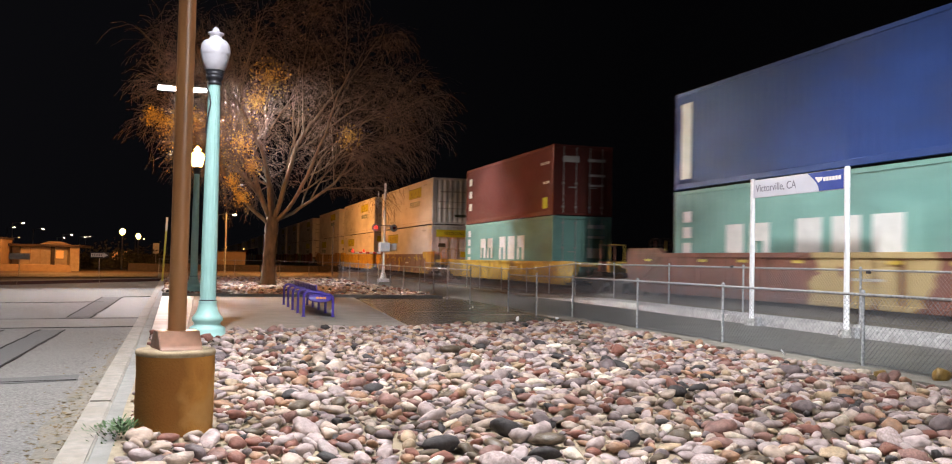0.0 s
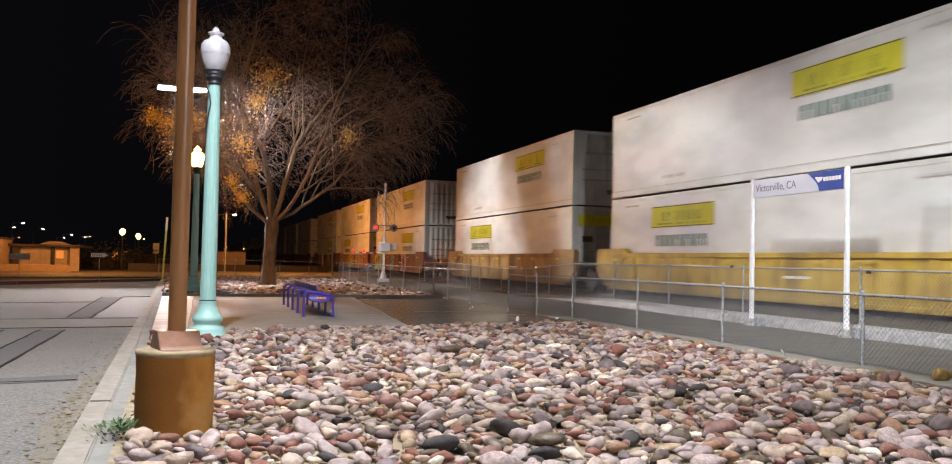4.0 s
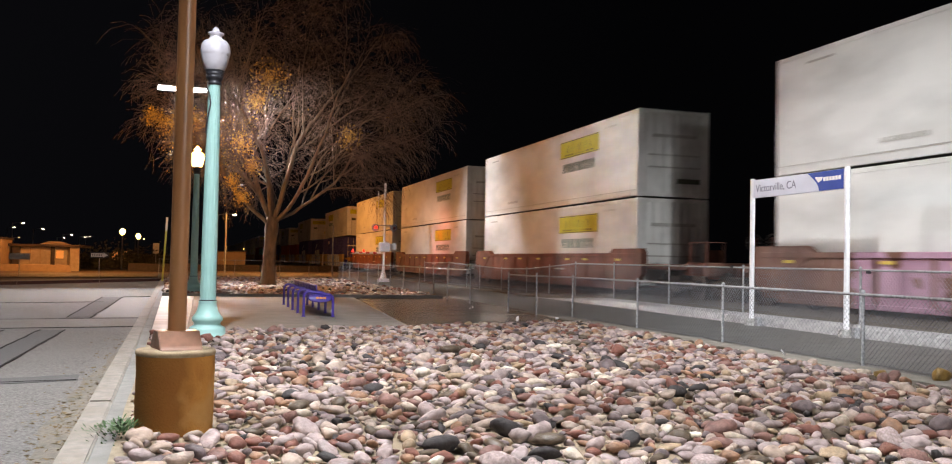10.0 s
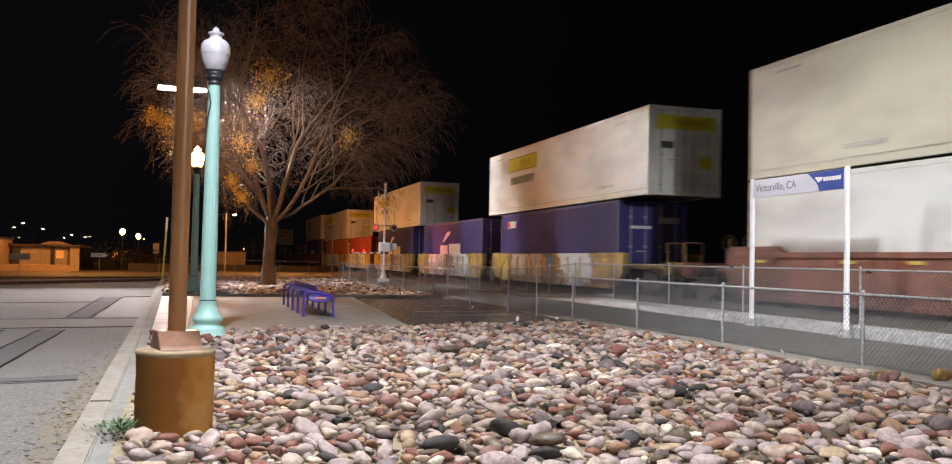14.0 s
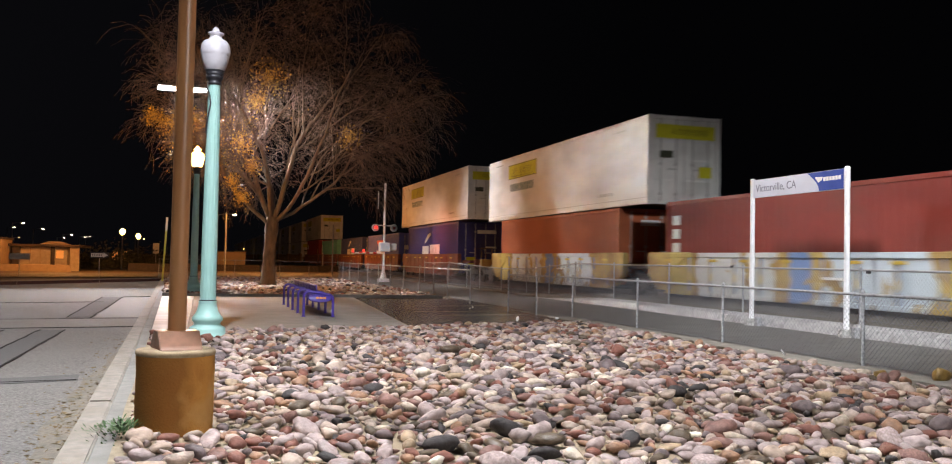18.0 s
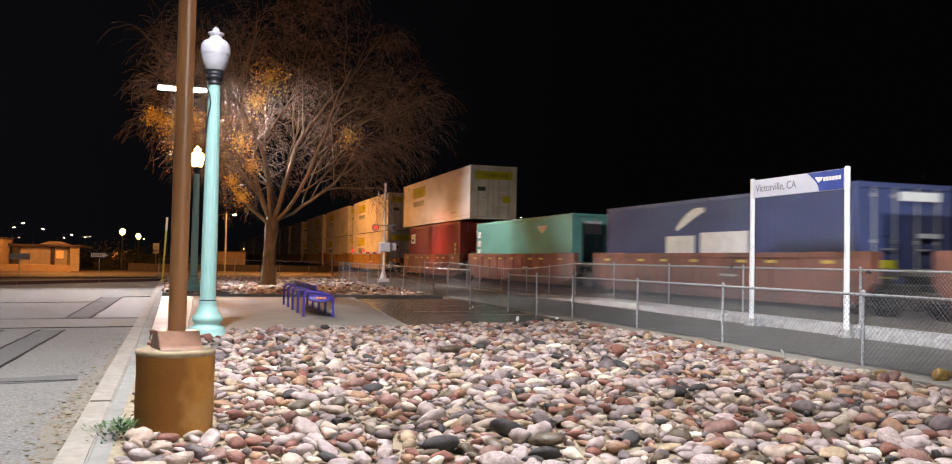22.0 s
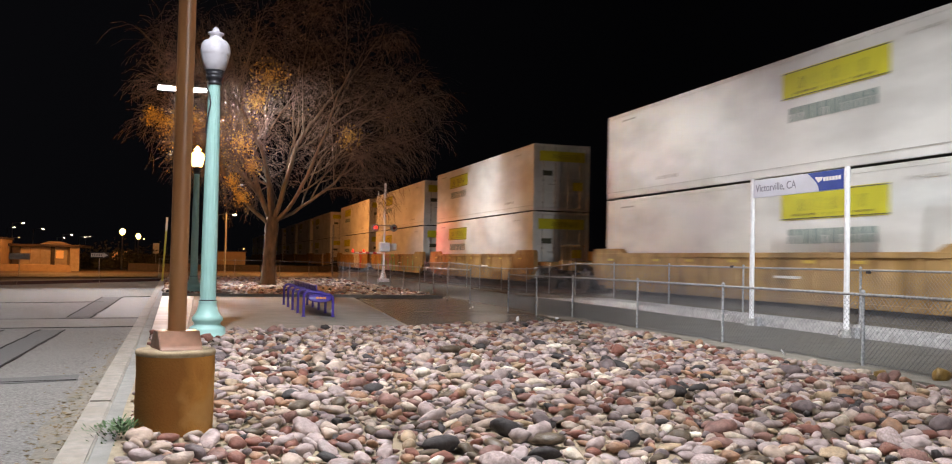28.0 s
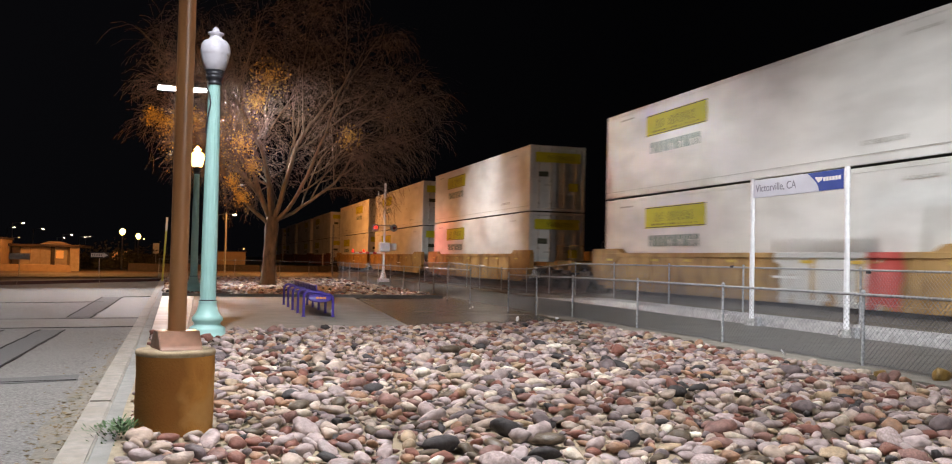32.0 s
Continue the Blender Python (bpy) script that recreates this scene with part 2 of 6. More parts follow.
def lathe(bm, profile, seg=24, centre=(0, 0, 0), flutes=0, depth=0.0):
    """A turned form from (radius, height) pairs."""
    c = Vector(centre)
    rings = []
    for r, z in profile:
        row = []
        for k in range(seg):
            a = 2 * math.pi * k / seg
            rr = r * (1 - depth * (0.5 + 0.5 * math.cos(flutes * a))) if flutes else r
            row.append(bm.verts.new(c + Vector((rr * math.cos(a), rr * math.sin(a), z))))
        rings.append(row)
    for a, b in zip(rings, rings[1:]):
        for k in range(seg):
            bm.faces.new((a[k], a[(k + 1) % seg], b[(k + 1) % seg], b[k])).smooth = True
    for row in (rings[0][::-1], rings[-1]):
        for e in bm.faces.new(row).edges:
            e.smooth = False


def prism(bm, outline, z0, z1):
    """An upright block over a flat outline of (x, y)."""
    lo = [bm.verts.new((x, y, z0)) for x, y in outline]
    hi = [bm.verts.new((x, y, z1)) for x, y in outline]
    n = len(outline)
    bm.faces.new(lo[::-1])
    bm.faces.new(hi)
    for k in range(n):
        bm.faces.new((lo[k], lo[(k + 1) % n], hi[(k + 1) % n], hi[k]))
    bmesh.ops.recalc_face_normals(bm, faces=bm.faces)


def as_mesh(name, bm, material):
    me = bpy.data.meshes.new(name)
    bm.to_mesh(me)
    bm.free()
    me.materials.append(material)
    return me


def part(name, bm, material, parent, label="", m=None):
    ob = new(name, as_mesh(name, bm, material))
    ob.parent = parent
    if m is not None:
        ob.matrix_basis = m
    if label:
        ob["label"] = label
    return ob


def again(ob, m, parent=None):
    """One more piece on the same mesh."""
    o = new(ob.name.split(".")[0], ob.data)
    o.parent = parent or ob.parent
    o.matrix_basis = m
    if "label" in ob:
        o["label"] = ob["label"]
    return o


def thing(name, label, category, m=None, group="", kind="", bm=None, material=None):
    ob = new(name, as_mesh(name, bm, material) if bm else None)
    if m is not None:
        ob.matrix_basis = m
    return tagged(ob, label, category, group, kind)


def B():
    return bmesh.new()


def raw(name, verts, faces, material, smooth=True):
    me = bpy.data.meshes.new(name)
    me.from_pydata(verts, [], faces)
    me.materials.append(material)
    if smooth:
        me.shade_smooth()
    return me

# ---- the ground and what is laid on it ----
RAIL_TOP, TRACK_X = 0.29, 14.602


def kerb_x(y):
    return -0.72 - 0.0285 * y


def sheet(name, material, rows, label, category, kind="structure"):
    """A sheet of quads through rows of points."""
    nr, nc = len(rows), len(rows[0])
    vs = [p for r in rows for p in r]
    fs = [(i * nc + j, i * nc + j + 1, (i + 1) * nc + j + 1, (i + 1) * nc + j) for i in range(nr - 1) for j in range(nc - 1)]
    return tagged(new(name, raw(name, vs, fs, material, False)), label, category, kind=kind)


profile = [(-1500, -.16), (-60, -.16), (-.70, -.16), (-.42, -.06), (11.7, -.05), (12.2, .05), (13.0, -.02), (17.5, -.02), (22, .05), (1500, .1)]
# the kerb drifts with the distance, so the lower sheet follows it
grows = []
for y in (-900, -20, 0, 10, 20, 40, 60, 120, 400, 2500):
    shift = -0.0285 * max(min(y, 60), 0)
    grows.append([(x + (shift if -2 < x < 0 else 0), y, z) for x, z in profile])
sheet("ground", M_dirt, grows, "dry bare dirt ground reaching to the dark horizon", "ground")


def far_kerb_y(x):
    return 51.6 + 1.45 * (x + 3.0) if x > -9 else 42.9 + .95 * (x + 9)


lot = []
for x in (-70, -40, -20, -10, -5):
    lot.append([(x, -40, -.13), (x, 0, -.13), (x, 20, -.13), (x, far_kerb_y(x), -.13)])
lot.append([(kerb_x(-40), -40, -.13), (kerb_x(0), 0, -.13), (kerb_x(20), 20, -.13), (kerb_x(53.6), 53.6, -.13)])
sheet("parking_lot", M_asphalt, lot, "worn grey asphalt parking lot with patched cracks", "asphalt")
sheet("cross_street", M_asphalt, [[(-70, 30.5, -.118), (-70, 33.5, -.118), (-70, 42, -.118)], [(-20, 51, -.118), (-20, 54, -.118), (-20, 62, -.118)], [(11, 66, .0), (11, 69, .0), (11, 78, .0)], [(13, 66, .2), (13, 69, .2), (13, 78, .2)]], "dark cross street beyond the parking lot", "road")


def patch(name, pts, material, z, label):
    bm = B()
    prism(bm, pts, z - .012, z)
    return thing(name, label, "asphalt patch", kind="structure", bm=bm, material=material)


patch("asphalt_patch", [(-2.86, 4), (-2.98, 18.8), (-2.53, 18.8), (-2.40, 4)], M_patch, -.124, "dark repair trench along the parking lot")
patch("asphalt_patch", [(-2.98, 22.4), (-3.26, 32.6), (-2.62, 32.9), (-2.46, 22.4)], M_patch, -.124, "dark repair trench along the parking lot")
patch("asphalt_patch", [(-14, 9.6), (-14, 10.1), (-2.0, 11.75), (-1.42, 11.95), (-1.38, 11.45), (-2.0, 11.25)], M_patch, -.121, "dark repair strip across the asphalt")
patch("asphalt_patch", [(-30, 15.0), (-30, 17.4), (-1.36, 22.15), (-1.3, 19.6)], M_band, -.1215, "tan older repair band across the parking lot")
patch("asphalt_patch", [(-2.42, 22.5), (-2.58, 32.6), (-1.66, 33.2), (-1.40, 22.5)], M_bleached, -.1275, "bleached pale panel of asphalt beside the kerb")


def seal(x0, y0, x1, y1, w):
    """A tar line that wanders a little."""
    n = max(4, int(math.hypot(x1 - x0, y1 - y0) / .5))
    dx, dy = (x1 - x0), (y1 - y0)
    ln = math.hypot(dx, dy)
    left, right = [], []
    for i in range(n + 1):
        f = i / n
        o = .03 * noise.noise(Vector((x0 + dx * f, (y0 + dy * f) * 1.3, 4)))
        h = w * (.3 + .3 * noise.noise(Vector((f * n * .7, x0, 9))))
        cx, cy = x0 + dx * f - dy / ln * o, y0 + dy * f + dx / ln * o
        left.append((cx - dy / ln * h, cy + dx / ln * h))
        right.append((cx + dy / ln * h, cy - dx / ln * h))
    patch("crack_seal", left + right[::-1], M_seal, -.1165, "black tar seal along an asphalt crack")


for line in ((-2.86, 4, -2.98, 18.8, .05), (-2.40, 4, -2.53, 18.8, .06), (-2.98, 22.4, -3.26, 32.6, .05), (-2.46, 22.4, -2.6, 32.9, .06), (-30, 17.45, -1.36, 22.2, .12), (-30, 15.0, -1.3, 19.6, .07),
             (-3.45, 11.6, -3.6, 18.8, .03), (-14, 9.6, -1.4, 11.45, .03), (-9, 27.5, -2.9, 29.5, .04), (-2.6, 32.9, -1.7, 33.4, .05)):
    seal(*line)
# sand blown against the kerb, with dry leaf litter
rows = []
for k in range(41):
    y = 5.6 + 9.0 * k / 40
    reach = (.10 + .20 * max(0, math.sin((y - 5.2) * .36))) * (1 + .8 * noise.noise(Vector((y * .9, 2, 0))))
    rows.append([(kerb_x(y) - .005, y, -.10), (kerb_x(y) - reach * .5, y, -.112), (kerb_x(y) - reach, y, -.1285)])
sheet("sand_drift", M_drift, rows, "thin drift of sand against the kerb", "sand")
vs, fs = [], []
for _ in range(420):
    y = random.gauss(8.6, 1.3) if random.random() < .6 else random.uniform(5, 17)
    x = kerb_x(y) - abs(random.gauss(.03, .26))
    a, ln, w = random.uniform(0, 6.28), random.uniform(.012, .045), random.uniform(.004, .011)
    k = len(vs)
    ca, sa = math.cos(a), math.sin(a)
    for u, v in ((-ln, 0), (0, w), (ln, 0), (0, -w)):
        vs.append((x + u * ca - v * sa, y + u * sa + v * ca, -.105 + random.uniform(0, .02)))
    fs.append((k, k + 1, k + 2, k + 3))
tagged(new("leaf_litter", raw("leaf_litter", vs, fs, M_litter, False)), "dry brown leaf litter along the kerb", "leaf litter", kind="stuff")

# kerb with its joints, and the flush strip beside it
kerb = thing("kerb", "long pale concrete kerb beside the asphalt", "kerb", kind="structure")
strip = thing("edging_strip", "smooth grey concrete strip along the kerb", "concrete strip", kind="structure")
y = -12.0
while y < 53.0:
    step = 3.0
    x, x2 = kerb_x(y), kerb_x(y + step)
    bm = B()
    prism(bm, [(x - .01, y + .006), (x + .2, y + .006), (x2 + .2, y + step - .006), (x2 - .01, y + step - .006)], -.2, random.uniform(-.004, .004))
    bmesh.ops.bevel(bm, geom=[e for e in bm.edges if all(v.co.z > -.1 for v in e.verts)], offset=.014, segments=2, affect="EDGES")
    part("kerb_stone", bm, M_kerb, kerb)
    bm = B()
    prism(bm, [(x + .204, y + .004), (x + .335, y + .004), (x2 + .335, y + step - .004), (x2 + .204, y + step - .004)], -.2, -.018)
    part("edging_block", bm, M_gutter, strip)
    y += step
M_redkerb = mat("dark_red_kerb_paint", (.06, .012, .01), .6, second=(.03, .012, .01), scale=5)
far_kerb = thing("kerb_far", "pale concrete kerb at the end of the parking lot", "kerb", kind="structure")
x = -50.0
while x < -2.5:
    bm = B()
    prism(bm, [(x, far_kerb_y(x)), (x + 2.98, far_kerb_y(x + 2.98)), (x + 2.98, far_kerb_y(x + 2.98) + .5), (x, far_kerb_y(x) + .5)], -.2, .05)
    part("kerb_stone", bm, M_kerb, far_kerb)
    bm = B()
    prism(bm, [(x, far_kerb_y(x) - .03), (x + 2.98, far_kerb_y(x + 2.98) - .03), (x + 2.98, far_kerb_y(x + 2.98) - .004), (x, far_kerb_y(x) - .004)], -.2, .02)
    part("kerb_face", bm, M_redkerb, far_kerb, "dark red kerb face")
    x += 3.0


def slab_piece(parent, pts, material, z=0.0, thick=.12):
    bm = B()
    prism(bm, pts, z - thick, z)
    bmesh.ops.bevel(bm, geom=[e for e in bm.edges if all(v.co.z > z - .01 for v in e.verts)], offset=.003, segments=1, affect="EDGES")
    return part("slab_panel", bm, material, parent)


def edge_y(x):
    """Where the cobbles end and the paving begins."""
    return 16.85 + 0.29 * (x - 0.35)


# bench pad of pale concrete in panels
pad = thing("bench_pad", "pale concrete paving in large panels", "paving", kind="structure")
cols = [(-99, -0.25), (-0.25, 2.3), (2.3, 4.3)]
for y0, y1 in ((15.4, 21.9), (21.9, 26.5), (26.5, 31.1)):
    for x0, x1 in cols:
        def xa(yy, xx=x0):
            return kerb_x(yy) + .345 if xx < -50 else xx + (yy - 20) * .05 * (xx > 3)
        def xb(yy, xx=x1):
            return xx + ((yy - 20) * .075 if xx > 4 else 0)
        ya = [max(y0, edge_y(xa(y0))) if y0 < 18 else y0, max(y0, edge_y(xb(y0))) if y0 < 18 else y0]
        slab_piece(pad, [(xa(ya[0]) + .004, ya[0] + .004), (xb(ya[1]) - .004, ya[1] + .004), (xb(y1) - .004, y1 - .004), (xa(y1) + .004, y1 - .004)], M_glare_slab if x0 < -50 else M_slab, .0)
path = thing("crossing_path", "dark smooth concrete path leading to the gate opening", "paving", kind="structure")
for y0, y1 in ((17.9, 23.7), (23.7, 27.4), (27.4, 31.1)):
    def xl(yy):
        return 4.31 + (yy - 20) * .075
    for f0, f1 in ((0, .5), (.5, 1)):
        p = [(xl(y0) + (8.9 - xl(y0)) * f0 + .004, y0 + .004 + 1.4 * f0 * (y0 < 21)), (xl(y0) + (8.9 - xl(y0)) * f1 - .004, y0 + .004 + 1.4 * f1 * (y0 < 21)),
             (xl(y1) + (8.9 - xl(y1)) * f1 - .004, y1 - .004), (xl(y1) + (8.9 - xl(y1)) * f0 + .004, y1 - .004)]
        slab_piece(path, p, M_wet, -.002)
for y0, dx in ((21.4, .5), (22.9, .2), (25.6, 1.2)):
    bm = B()
    prism(bm, [(5.2 + dx, y0), (8.4, y0 + .5), (8.4, y0 + .58), (5.2 + dx, y0 + .08)], 0.0, .006)
    part("pale_line", bm, M_mow, path, "faded pale line on the path")
# edging between cobbles and fence
mow = thing("fence_edging", "flush concrete edging between cobbles and fence", "edging", kind="structure")
y = -4.0
while y < 20.4:
    slab_piece(mow, [(8.42, y + .005), (8.9, y + .005), (8.9, y + 2.99), (8.42, y + 2.99)], M_mow, .03, .2)
    y += 3.0
bm = B()
prism(bm, [(kerb_x(31.2) + .34, 31.13), (8.4, 31.13), (8.4, 31.36), (kerb_x(31.2) + .34, 31.36)], -.1, .10)
thing("bed_kerb", "dark grey low kerb round the cobble bed", "kerb", kind="structure", bm=bm, material=M_gutter)
# platform walkway, rising gently to its kerb
walkway = thing("walkway", "grey concrete station walkway behind the fence", "walkway", kind="structure")
y = -14.0
while y < 62:
    bm = B()
    vs = [bm.verts.new(p) for p in ((8.905, y + .005, .0), (11.93, y + .005, .075), (11.93, y + 3.595, .075), (8.905, y + 3.595, .0))]
    f = bm.faces.new(vs)
    r = bmesh.ops.extrude_face_region(bm, geom=[f])
    bmesh.ops.translate(bm, verts=[v for v in r["geom"] if isinstance(v, bmesh.types.BMVert)], vec=(0, 0, -.12))
    bmesh.ops.recalc_face_normals(bm, faces=bm.faces)
    part("slab_panel", bm, M_walk, walkway)
    y += 3.6
kerb2 = thing("platform_kerb", "pale concrete kerb along the platform", "kerb", kind="structure")
y = -14.0
while y < 28.5:
    bm = B()
    for yy in (y + .004, y + 2.996):
        k = 1.0 if yy < 25 else max(0.25, 1 - (yy - 25) / 5)
        for x, z in ((11.935, -.1), (11.935, .09), (11.99, .075 + .17 * k), (12.10, .075 + .235 * k), (12.24, .075 + .235 * k), (12.24, -.1)):
            bm.verts.new((x, yy, z))
    bm.verts.ensure_lookup_table()
    for i in range(6):
        bm.faces.new((bm.verts[i], bm.verts[(i + 1) % 6], bm.verts[6 + (i + 1) % 6], bm.verts[6 + i]))
    bm.faces.new([bm.verts[i] for i in range(6)][::-1])
    bm.faces.new([bm.verts[6 + i] for i in range(6)])
    bmesh.ops.recalc_face_normals(bm, faces=bm.faces)
    part("kerb_stone", bm, M_strip, kerb2)
    y += 3.0


def plat_z(y):
    return (.30, .46) if y < 25 else tuple(a - (a - .12) * min(1, (y - 25) / 10) for a in (.30, .46))


platform = thing("platform", "brownish asphalt platform strip along the track", "platform", kind="structure")
y = -14.0
while y < 80:
    bm = B()
    for yy in (y, y + 4):
        a, c = plat_z(yy)
        for x, z in ((12.244 if yy < 28.5 else 11.94, a), (12.85, c), (12.85, -.2), (12.244 if yy < 28.5 else 11.94, -.2)):
            bm.verts.new((x, yy, z))
    bm.verts.ensure_lookup_table()
    for i in range(4):
        bm.faces.new((bm.verts[i], bm.verts[(i + 1) % 4], bm.verts[4 + (i + 1) % 4], bm.verts[4 + i]))
    bm.faces.new([bm.verts[i] for i in range(4)][::-1])
    bm.faces.new([bm.verts[4 + i] for i in range(4)])
    bmesh.ops.recalc_face_normals(bm, faces=bm.faces)
    part("platform_panel", bm, M_plat, platform)
    y += 4

# ---- the track ----
bm = B()
for y0, y1 in ((-60, 400),):
    prof = [(12.86, -.1), (12.86, .02), (13.3, .12), (15.9, .12), (17.2, -.1)]
    a = [bm.verts.new((x, y0, z)) for x, z in prof]
    b = [bm.verts.new((x, y1, z)) for x, z in prof]
    for i in range(4):
        bm.faces.new((a[i], a[i + 1], b[i + 1], b[i]))
    bm.faces.new((a[4], a[0], b[0], b[4]))
    bm.faces.new(a)
    bm.faces.new(b[::-1])
    bmesh.ops.recalc_face_normals(bm, faces=bm.faces)
track = thing("railway_track", "railway track on dark stone ballast", "track", kind="structure", bm=bm, material=M_ballast)
for side in (-1, 1):
    bm = B()
    c = TRACK_X + side * .7525
    prof = [(-.07, .13), (.07, .13), (.07, .145), (.012, .16), (.012, .245), (.036, .255), (.036, .285), (.028, .29), (-.028, .29), (-.036, .285), (-.036, .255), (-.012, .245), (-.012, .16), (-.07, .145)]
    a = [bm.verts.new((c + x, -60, z)) for x, z in prof]
    b = [bm.verts.new((c + x, 400, z)) for x, z in prof]
    for i in range(len(prof)):
        bm.faces.new((a[i], a[(i + 1) % len(prof)], b[(i + 1) % len(prof)], b[i]))
    bmesh.ops.recalc_face_normals(bm, faces=bm.faces)
    part("rail", bm, M_rail, track)
bm = B()
box(bm, -1.28, 1.28, -.11, .11, .05, .131, .01)
first = part("sleeper", bm, M_sleeper, track, m=pose(TRACK_X, -10, 0))
for i in range(1, 130):
    again(first, pose(TRACK_X + random.uniform(-.03, .03), -10 + i * .56, random.uniform(-.004, 0), 0, 0, random.uniform(-.6, .6)))

# ---- chain-link fences ----
def chain_link(p0, p1, z0, z1, top0=None, top1=None, gap=.082, wire=.0025):
    """Two families of slanting wires between two posts, from the bottom line to the top line."""
    p0, p1 = Vector(p0), Vector(p1)
    d = (p1 - p0).to_2d()
    length = d.length
    d = d / length
    nrm = Vector((-d.y, d.x))
    vs, fs = [], []
    z1a, z1b = (top0 or z1), (top1 or z1)

    def lim(s):
        return z1a + (z1b - z1a) * s / length
    hgt = max(z1a, z1b) - z0
    n = int((length + hgt) / gap) + 1
    for slope in (1, -1):
        for i in range(n):
            s0 = i * gap - hgt if slope > 0 else i * gap
            a, b = (s0, z0), (s0 + slope * hgt, z0 + hgt)
            pts = []
            for t in (0.0, 1.0):
                pts.append([a[0] + (b[0] - a[0]) * t, a[1] + (b[1] - a[1]) * t])
            (sa, za), (sb, zb) = pts
            lo, hi = 0.0, 1.0
            for e in (0.0, length):
                if abs(sb - sa) > 1e-9:
                    t = (e - sa) / (sb - sa)
                    if (sb > sa) == (e == 0.0):
                        lo = max(lo, t)
                    else:
                        hi = min(hi, t)
            if hi <= lo:
                continue
            q = [(sa + (sb - sa) * t, za + (zb - za) * t) for t in (lo, hi)]
            q[1] = (q[1][0], min(q[1][1], lim(min(max(q[1][0], 0), length))))
            o = nrm * wire * slope
            k = len(vs)
            for s, z in q:
                c = p0.to_2d() + d * s + o
                for u, w in ((wire, 0), (-wire * .5, wire * .87), (-wire * .5, -wire * .87)):
                    vs.append((c.x + nrm.x * u + d.x * w, c.y + nrm.y * u + d.y * w, z - w * slope * 0))
            for j in range(3):
                fs.append((k + j, k + (j + 1) % 3, k + 3 + (j + 1) % 3, k + 3 + j))
    return vs, fs


def fence(name, label, posts, height, group, wires=True, post_r=.024, rail_r=.021, gap=.082, bottom=None, wire=.003):
    """posts: (x, y, base z) or (x, y, base z, height), in order; a top rail and mesh in each bay."""
    root = thing(name, label, "fence", group=group)
    P = [(p[0], p[1], p[2], p[3] if len(p) > 3 else height) for p in posts]
    for x, y, z, h in P:
        bm = B()
        tube(bm, [(x, y, z - .15), (x, y, z + h)], post_r, 10)
        lathe(bm, [(post_r * 1.25, -.03), (post_r * 1.25, .0), (post_r * .8, .022), (.004, .03)], 10, (x, y, z + h))
        part("post", bm, M_galv, root)
    for a, b in zip(P, P[1:]):
        bm = B()
        tube(bm, [(a[0], a[1], a[2] + a[3] - .045), (b[0], b[1], b[2] + b[3] - .045)], rail_r, 8)
        part("top_rail", bm, M_galv, root)
        if wires:
            vs, fs = chain_link((a[0], a[1], 0), (b[0], b[1], 0), min(a[2], b[2]) + .04, 0, a[2] + a[3] - .05, b[2] + b[3] - .05, gap, wire)
            ob = new("chain_link_mesh", raw("chain_link_mesh", vs, fs, M_wire, False))
            ob.parent = root
        bm = B()
        tube(bm, [(a[0], a[1], a[2] + .06), (b[0], b[1], b[2] + .06)], .003, 5)
        part("tension_wire", bm, M_wire, root)
    return root


FX = 8.99
fence("chain_link_fence", "low galvanised chain-link fence beside the cobbles", [(FX, y, 0) for y in (.2, 3.5, 6.95, 10.38, 13.92, 17.2)] + [(8.84, 20.35, 0), (8.36, 21.6, 0), (8.14, 23.2, 0)], 1.07, "station fences")
fence("chain_link_fence", "low galvanised chain-link fence past the gate opening", [(8.3, y, 0) for y in (27.4, 30.2, 32.2, 34.4, 37.3, 40.2, 43.1, 46.0, 49.0, 52.0, 54.6)] + [(8.5, 57.2, 0)], 1.13, "station fences", gap=.15, wire=.0018)
fence("chain_link_fence", "galvanised fence across the end of the cobble bed", [(8.46, 57.4, 0), (6.7, 58.9, 0), (4.95, 60.5, 0), (4.7, 60.5, 0), (2.0, 59.7, 0), (-.4, 59.0, 0), (-2.6, 58.2, 0)], 1.13, "station fences", gap=.2, wire=.0018)
BX = 12.30
fence("platform_fence", "galvanised chain-link fence on the raised platform", [(BX, y, .33, 1.08) for y in (1.2, 4.6, 8.0, 11.2, 14.28, 18.2, 21.7, 25.1, 28.1)] + [(BX, 30.5, .26, 1.02), (BX, 32.9, .2, .96), (BX, 36.0, .15, .98), (BX, 39.1, .13, 1.06), (BX, 41.2, .13, 1.12), (BX, 44.5, .13, 1.18), (BX, 49.8, .13, 1.14)], 1.08, "station fences", gap=.082)
for y, h in ((14.0, 1.3), (18.6, 1.35)):
    bm = B()
    box(bm, BX - .05, BX + .02, y, y + .09, h, h + .06, .01)
    thing("rail_clamp", "small dark clamp on the fence rail", "clamp", bm=bm, material=M_black)

# ---- the double-stack train ----
def advance(t):
    """How far the train has come by t seconds."""
    return 14.981 * t + 0.008986 * t * t


TRAIN = []          # (thing, y at the start, z)
PAINT = {}


def paint(name, c, dirty=.75, rough=.55, spec=.14, coat=0.0):
    if name not in PAINT:
        d = tuple(x * dirty for x in c)
        g = tuple(.82 * x + .18 * y for x, y in zip(d, (.25, .22, .18)))
        PAINT[name] = mat(name, c, rough, second=d, scale=1.1, third=g, third_scale=.55, bump=.10, bump_scale=5, lo=.42, hi=.75, spec=spec, coat=coat, stretch=(1, .35, 1))
    return PAINT[name]


